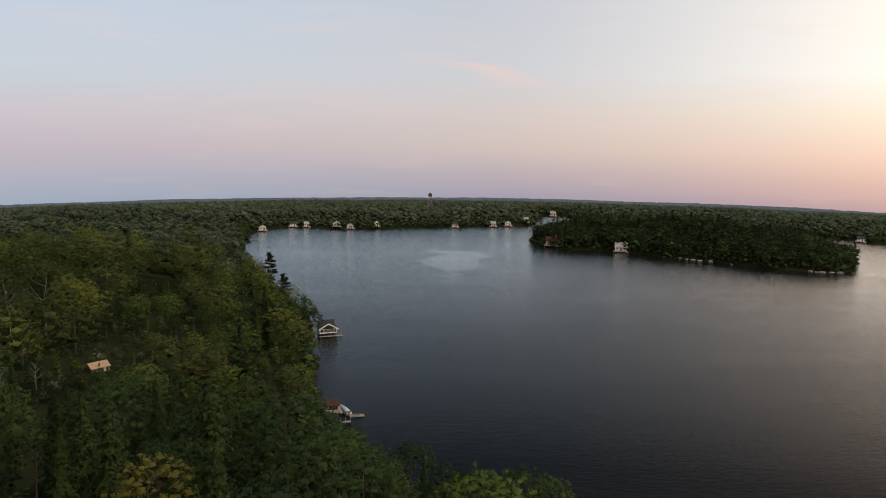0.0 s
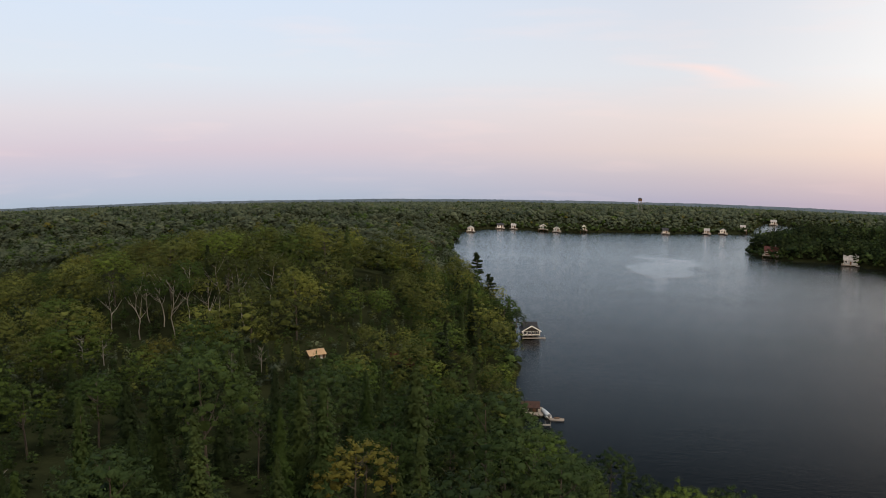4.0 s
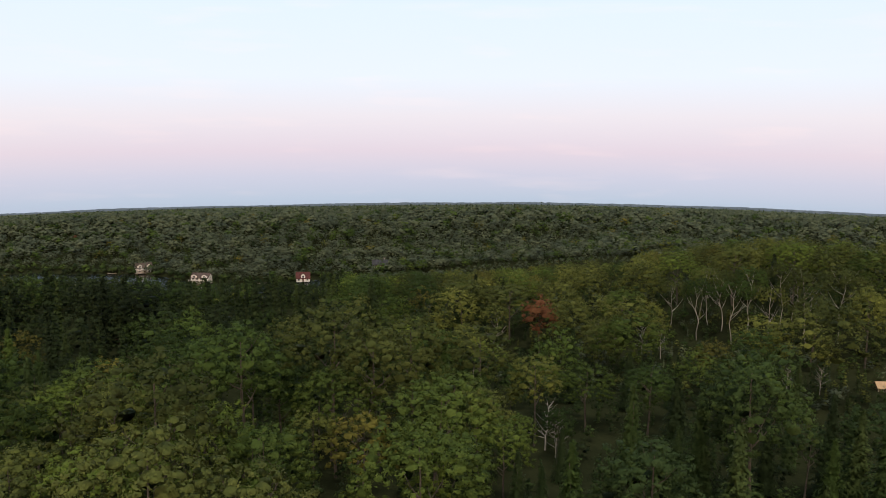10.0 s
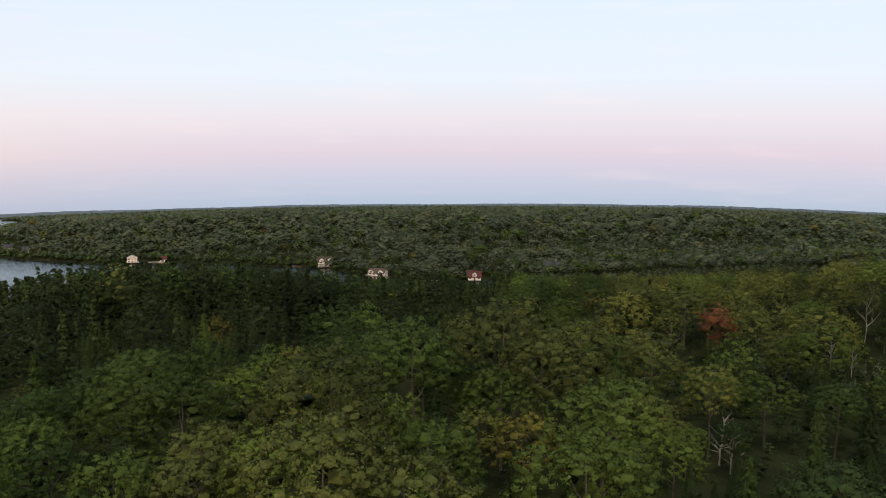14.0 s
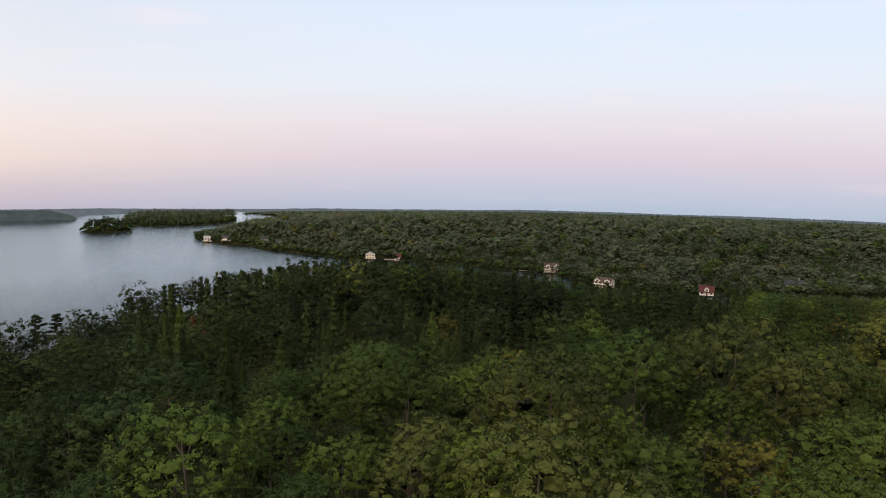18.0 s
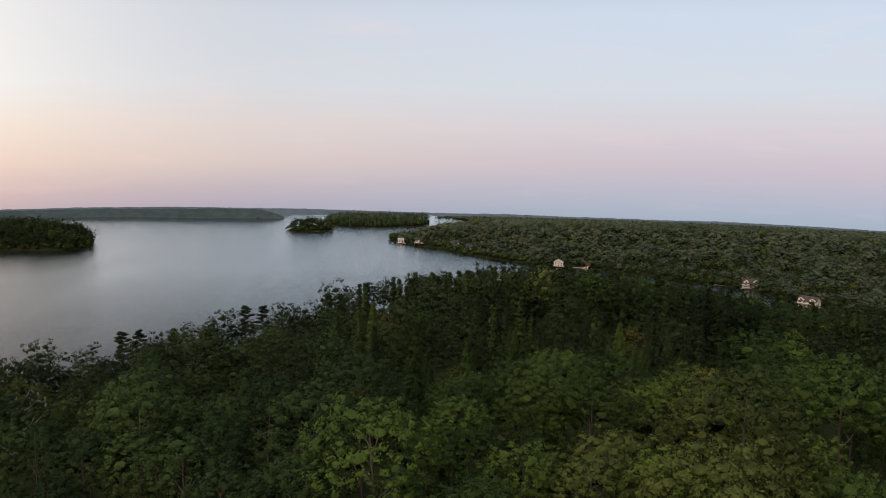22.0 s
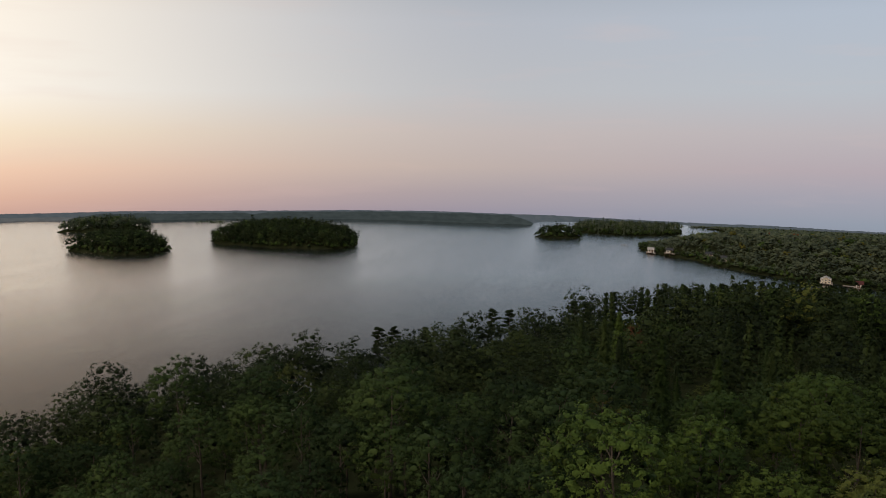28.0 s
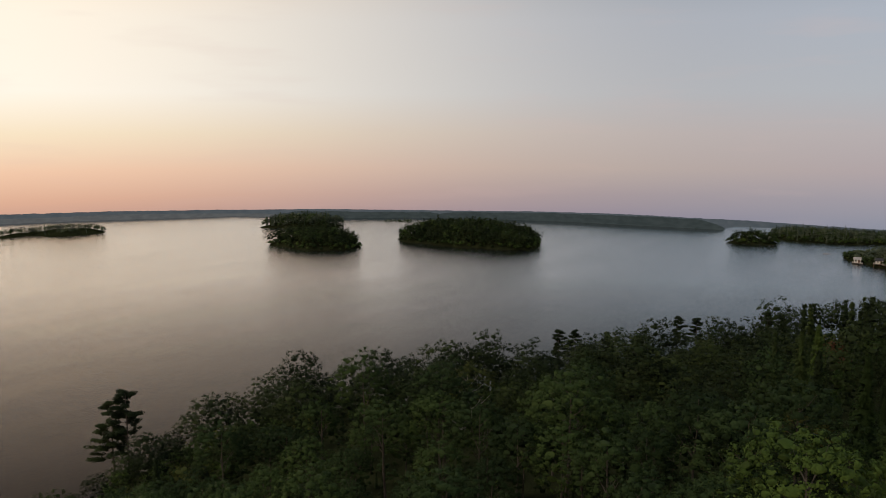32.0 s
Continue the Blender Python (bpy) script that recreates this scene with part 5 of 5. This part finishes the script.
lodge = house("cottage", "cream boathouse with a small gable lit by the dusk", "cottage", x, y, 0.8, 8, 7, 4.4, 2.6, CREAM, GREY_ROOF, along="y", storeys=2, dock=4, group=WATERSIDE)
lodge.scale = (0.75, 0.75, 0.6)
for b, r, w, wall, roof in ((93.9, 702, 6, WHITE, GREY_ROOF), (92.7, 690, 6.5, WHITE, DARK_ROOF), (90.2, 670, 7, CREAM, DARK_ROOF), (89.3, 656, 5, BROWN_WALL, DARK_ROOF), (98.95, 797, 4.5, WHITE, GREY_ROOF),
                            (12.1, 703, 6.5, WHITE, GREY_ROOF), (10.1, 724, 7, WHITE, DARK_ROOF), (9.2, 722, 5, WHITE, GREY_ROOF), (7.2, 713, 7, GREY_WALL, GREY_ROOF), (6.3, 709, 6, GREY_WALL, DARK_ROOF), (4.5, 713, 4, WHITE, GREY_ROOF),
                            (-0.8, 718, 5.5, WHITE, DARK_ROOF), (-3.4, 726, 5, WHITE, GREY_ROOF), (-4.4, 731, 6, WHITE, DARK_ROOF), (-5.6, 742, 4.5, GREY_WALL, GREY_ROOF), (-7.4, 806, 6, WHITE, GREY_ROOF), (-26.4, 730, 6.5, WHITE, DARK_ROOF), (81.3, 592, 5, BROWN_WALL, RED_ROOF)):
    x, y = at(b, r)
    words = {WHITE: "small white boathouse standing at the wooded shore", CREAM: "small cream boathouse at the wooded shore", GREY_WALL: "weathered grey boathouse at the wooded shore", BROWN_WALL: "small brown boathouse at the wooded shore"}[wall]
    house("boathouse", words, "boathouse", x, y, max(land(x, y), 0.8), w * 0.72, 4.5, 2.3, 1.3, wall, roof, along="y" if int(r) % 2 else "x", dock=3, group=WATERSIDE)
for x, y, words, wall, roof in ((80, 618, "red-brown cottage on the island shore", BROWN_WALL, RED_ROOF), (127, 599, "grey and white cottage with decks on the island shore", GREY_WALL, GREY_ROOF)):
    house("cottage", words, "cottage", x, y, land(x, y), 8, 6, 3.2, 2.4, wall, roof, dock=3, chimney=True, group=WATERSIDE)

# the cabin in the clearing on the hill
cx, cy, cz = spot(*CABIN, 2.6)
cabin = house("cabin", "low wooden cabin with pale tan roof in a clearing", "cabin", cx, cy, cz - 0.3, 7.5, 6, 2.3, 1.5, BROWN_WALL, TAN_ROOF, trim=CREAM, turn=24)
cabin.scale = (0.7, 0.7, 0.75)

# free docks along the inlet
for b, r, w, d in ((72.6, 556, 9, 3), (63.6, 500, 12, 3), (87.6, 632, 11, 4), (81.9, 594, 7, 3), (95.6, 742, 6, 2.4)):
    x, y = at(b, r)
    dk = new("dock")
    dk.matrix_world = pose(x, y, 0.55, 0, 0, b)
    tagged(dk, "weathered wooden dock on pilings at the shore", "dock", "docks along the shore")
    part("deck", boxed(-w / 2, w / 2, -d / 2, d / 2, -0.12, 0.06), DECK, dk)
    for px in (-w / 2 + 0.3, 0, w / 2 - 0.3):
        for py in (-d / 2 + 0.2, d / 2 - 0.2):
            part("piling", boxed(px - 0.13, px + 0.13, py - 0.13, py + 0.13, -3.0, 0.5), BROWN_WALL, dk)

# the raft, dock and covered boat below the hill
x, y = at(5.95, 268)
raft = new("swim_raft")
raft.matrix_world = pose(x, y, 0, 0, 0, 8)
tagged(raft, "low wooden swim raft floating on the lake", "raft")
for i in range(9):
    part("plank", boxed(-2.4 + i * 0.54, -2.4 + i * 0.54 + 0.49, -1.1, 1.1, 0.28, 0.36), DECK, raft)
for s in (-0.8, 0.8):
    part("float", boxed(-2.3, 2.3, s - 0.22, s + 0.22, -0.25, 0.275, bevel=0.08), METAL, raft)
part("bench", boxed(-0.9, 0.9, 0.3, 0.75, 0.365, 0.85, bevel=0.05), BROWN_WALL, raft)

x, y = at(6.75, 272)
boat = new("motor_boat")
boat.matrix_world = pose(x, y, 0.15, 0, 0, 28)
tagged(boat, "moored motor boat under a pale canvas cover", "boat")
n = 9
ys = np.linspace(-3.2, 3.2, n)
hw = 1.15 * np.sqrt(np.clip(1 - ((ys + 3.2) / 6.6) ** 2.6, 0.01, 1))
rows = []
for yy, h in zip(ys, hw):
    rows.append([(0, yy, -0.35), (h * 0.75, yy, -0.1), (h, yy, 0.75), (-h, yy, 0.75), (-h * 0.75, yy, -0.1)])
v = np.asarray(rows).reshape(-1, 3)
f = [(i * 5 + j, i * 5 + (j + 1) % 5, (i + 1) * 5 + (j + 1) % 5, (i + 1) * 5 + j) for i in range(n - 1) for j in range(5)] + [(0, 1, 2, 3)]
mesh_part("hull", mesh_from("hull", v, f, [HULL], smooth=False), boat)
rows = [[(h * 1.03, yy, 0.76), (h * 0.5, yy, 1.05 + 0.35 * math.cos(yy / 3.2)), (0, yy, 1.2 + 0.45 * math.cos(yy / 3.2)), (-h * 0.5, yy, 1.05 + 0.35 * math.cos(yy / 3.2)), (-h * 1.03, yy, 0.76)] for yy, h in zip(ys, hw)]
v = np.asarray(rows).reshape(-1, 3)
f = [(i * 5 + j, i * 5 + (j + 1) % 5, (i + 1) * 5 + (j + 1) % 5, (i + 1) * 5 + j) for i in range(n - 1) for j in range(5)]
mesh_part("cover", mesh_from("cover", v, f, [CANVAS], smooth=True), boat, "pale canvas boat cover")
part("outboard_motor", boxed(-0.25, 0.25, -3.75, -3.25, 0.1, 1.1, bevel=0.08), METAL, boat, "grey outboard motor")

x, y = at(6.75, 262)
jetty = new("jetty")
jetty.matrix_world = pose(x, y, 0.5, 0, 0, 8)
jetty.scale = (0.45, 0.8, 0.8)
tagged(jetty, "narrow wooden jetty with tall mooring posts", "dock")
for i in range(12):
    part("plank", boxed(-4 + i * 0.66, -4 + i * 0.66 + 0.6, -1.0, 1.0, 0.0, 0.08), DECK, jetty)
for px in (-3.6, 0, 3.6):
    for s in (-1, 1):
        part("mooring_post", boxed(px - 0.1, px + 0.1, s * 1.1 - 0.1, s * 1.1 + 0.1, -3.0, 1.6), PALE_BARK, jetty)

# ---- the lookout tower on the far point ----
x, y = at(0.9, 772)
tz = land(x, y)
tower = new("lookout_tower")
tower.matrix_world = pose(x, y, tz, 0, 0, 15)
tagged(tower, "dark lattice lookout tower above the far trees", "tower")
top = 23.5 - tz
for sx, sy in ((-1, -1), (1, -1), (1, 1), (-1, 1)):
    v, f = tube([(sx * 2.2, sy * 2.2, -0.5), (sx * 0.9, sy * 0.9, top - 3)], [0.16, 0.12], 5)
    mesh_part("leg", mesh_from("leg", v, f, [METAL]), tower)
for i in range(5):
    z0, z1 = i * (top - 3) / 5, (i + 1) * (top - 3) / 5
    h0, h1 = 2.2 - 1.3 * i / 5, 2.2 - 1.3 * (i + 1) / 5
    for a in range(4):
        m = Matrix.Rotation(a * math.pi / 2, 4, "Z")
        v, f = tube([m @ Vector((-h0, -h0, z0)), m @ Vector((h1, -h1, z1))], [0.07, 0.07], 4)
        mesh_part("brace", mesh_from("brace", v, f, [METAL]), tower)
part("cab", boxed(-1.4, 1.4, -1.4, 1.4, top - 3, top - 0.8, bevel=0.05), BROWN_WALL, tower)
bm = bmesh.new()
bmesh.ops.create_cone(bm, cap_ends=True, segments=4, radius1=2.4, radius2=0.1, depth=1.2, matrix=pose(0, 0, top - 0.2, 0, 0, 45))
part("roof", bm, DARK_ROOF, tower)

# ---- rocks along the island shore ----
def rock(g, x, y, s):
    bm = bmesh.new()
    bmesh.ops.create_icosphere(bm, subdivisions=2, radius=1)
    for v in bm.verts:
        v.co *= 1 + 0.28 * noise.noise(v.co * 1.7 + Vector((x, y, 0)))
        v.co.x, v.co.y, v.co.z = v.co.x * s * 1.5, v.co.y * s, v.co.z * s * 0.45
    me = bpy.data.meshes.new("shore_rock")
    bm.to_mesh(me)
    bm.free()
    me.materials.append(ROCK)
    ob = new("shore_rock", me)
    ob.matrix_world = pose(x, y, 0.25, 0, 0, g.uniform(0, 180))
    tagged(ob, "pale weathered granite rock at the waterline", "rock", "rocks along the island shore")


g = np.random.default_rng(5)
for k in range(18):
    f = g.random()
    a, b = ((127, 597), (177, 563)) if k % 3 == 0 else (((177, 563), (221, 532)) if k % 3 == 1 else ((221, 532), (250, 524)))
    rock(g, a[0] + (b[0] - a[0]) * f + g.normal(0, 1.2), a[1] + (b[1] - a[1]) * f + g.normal(0, 1.2), g.uniform(0.6, 1.5))
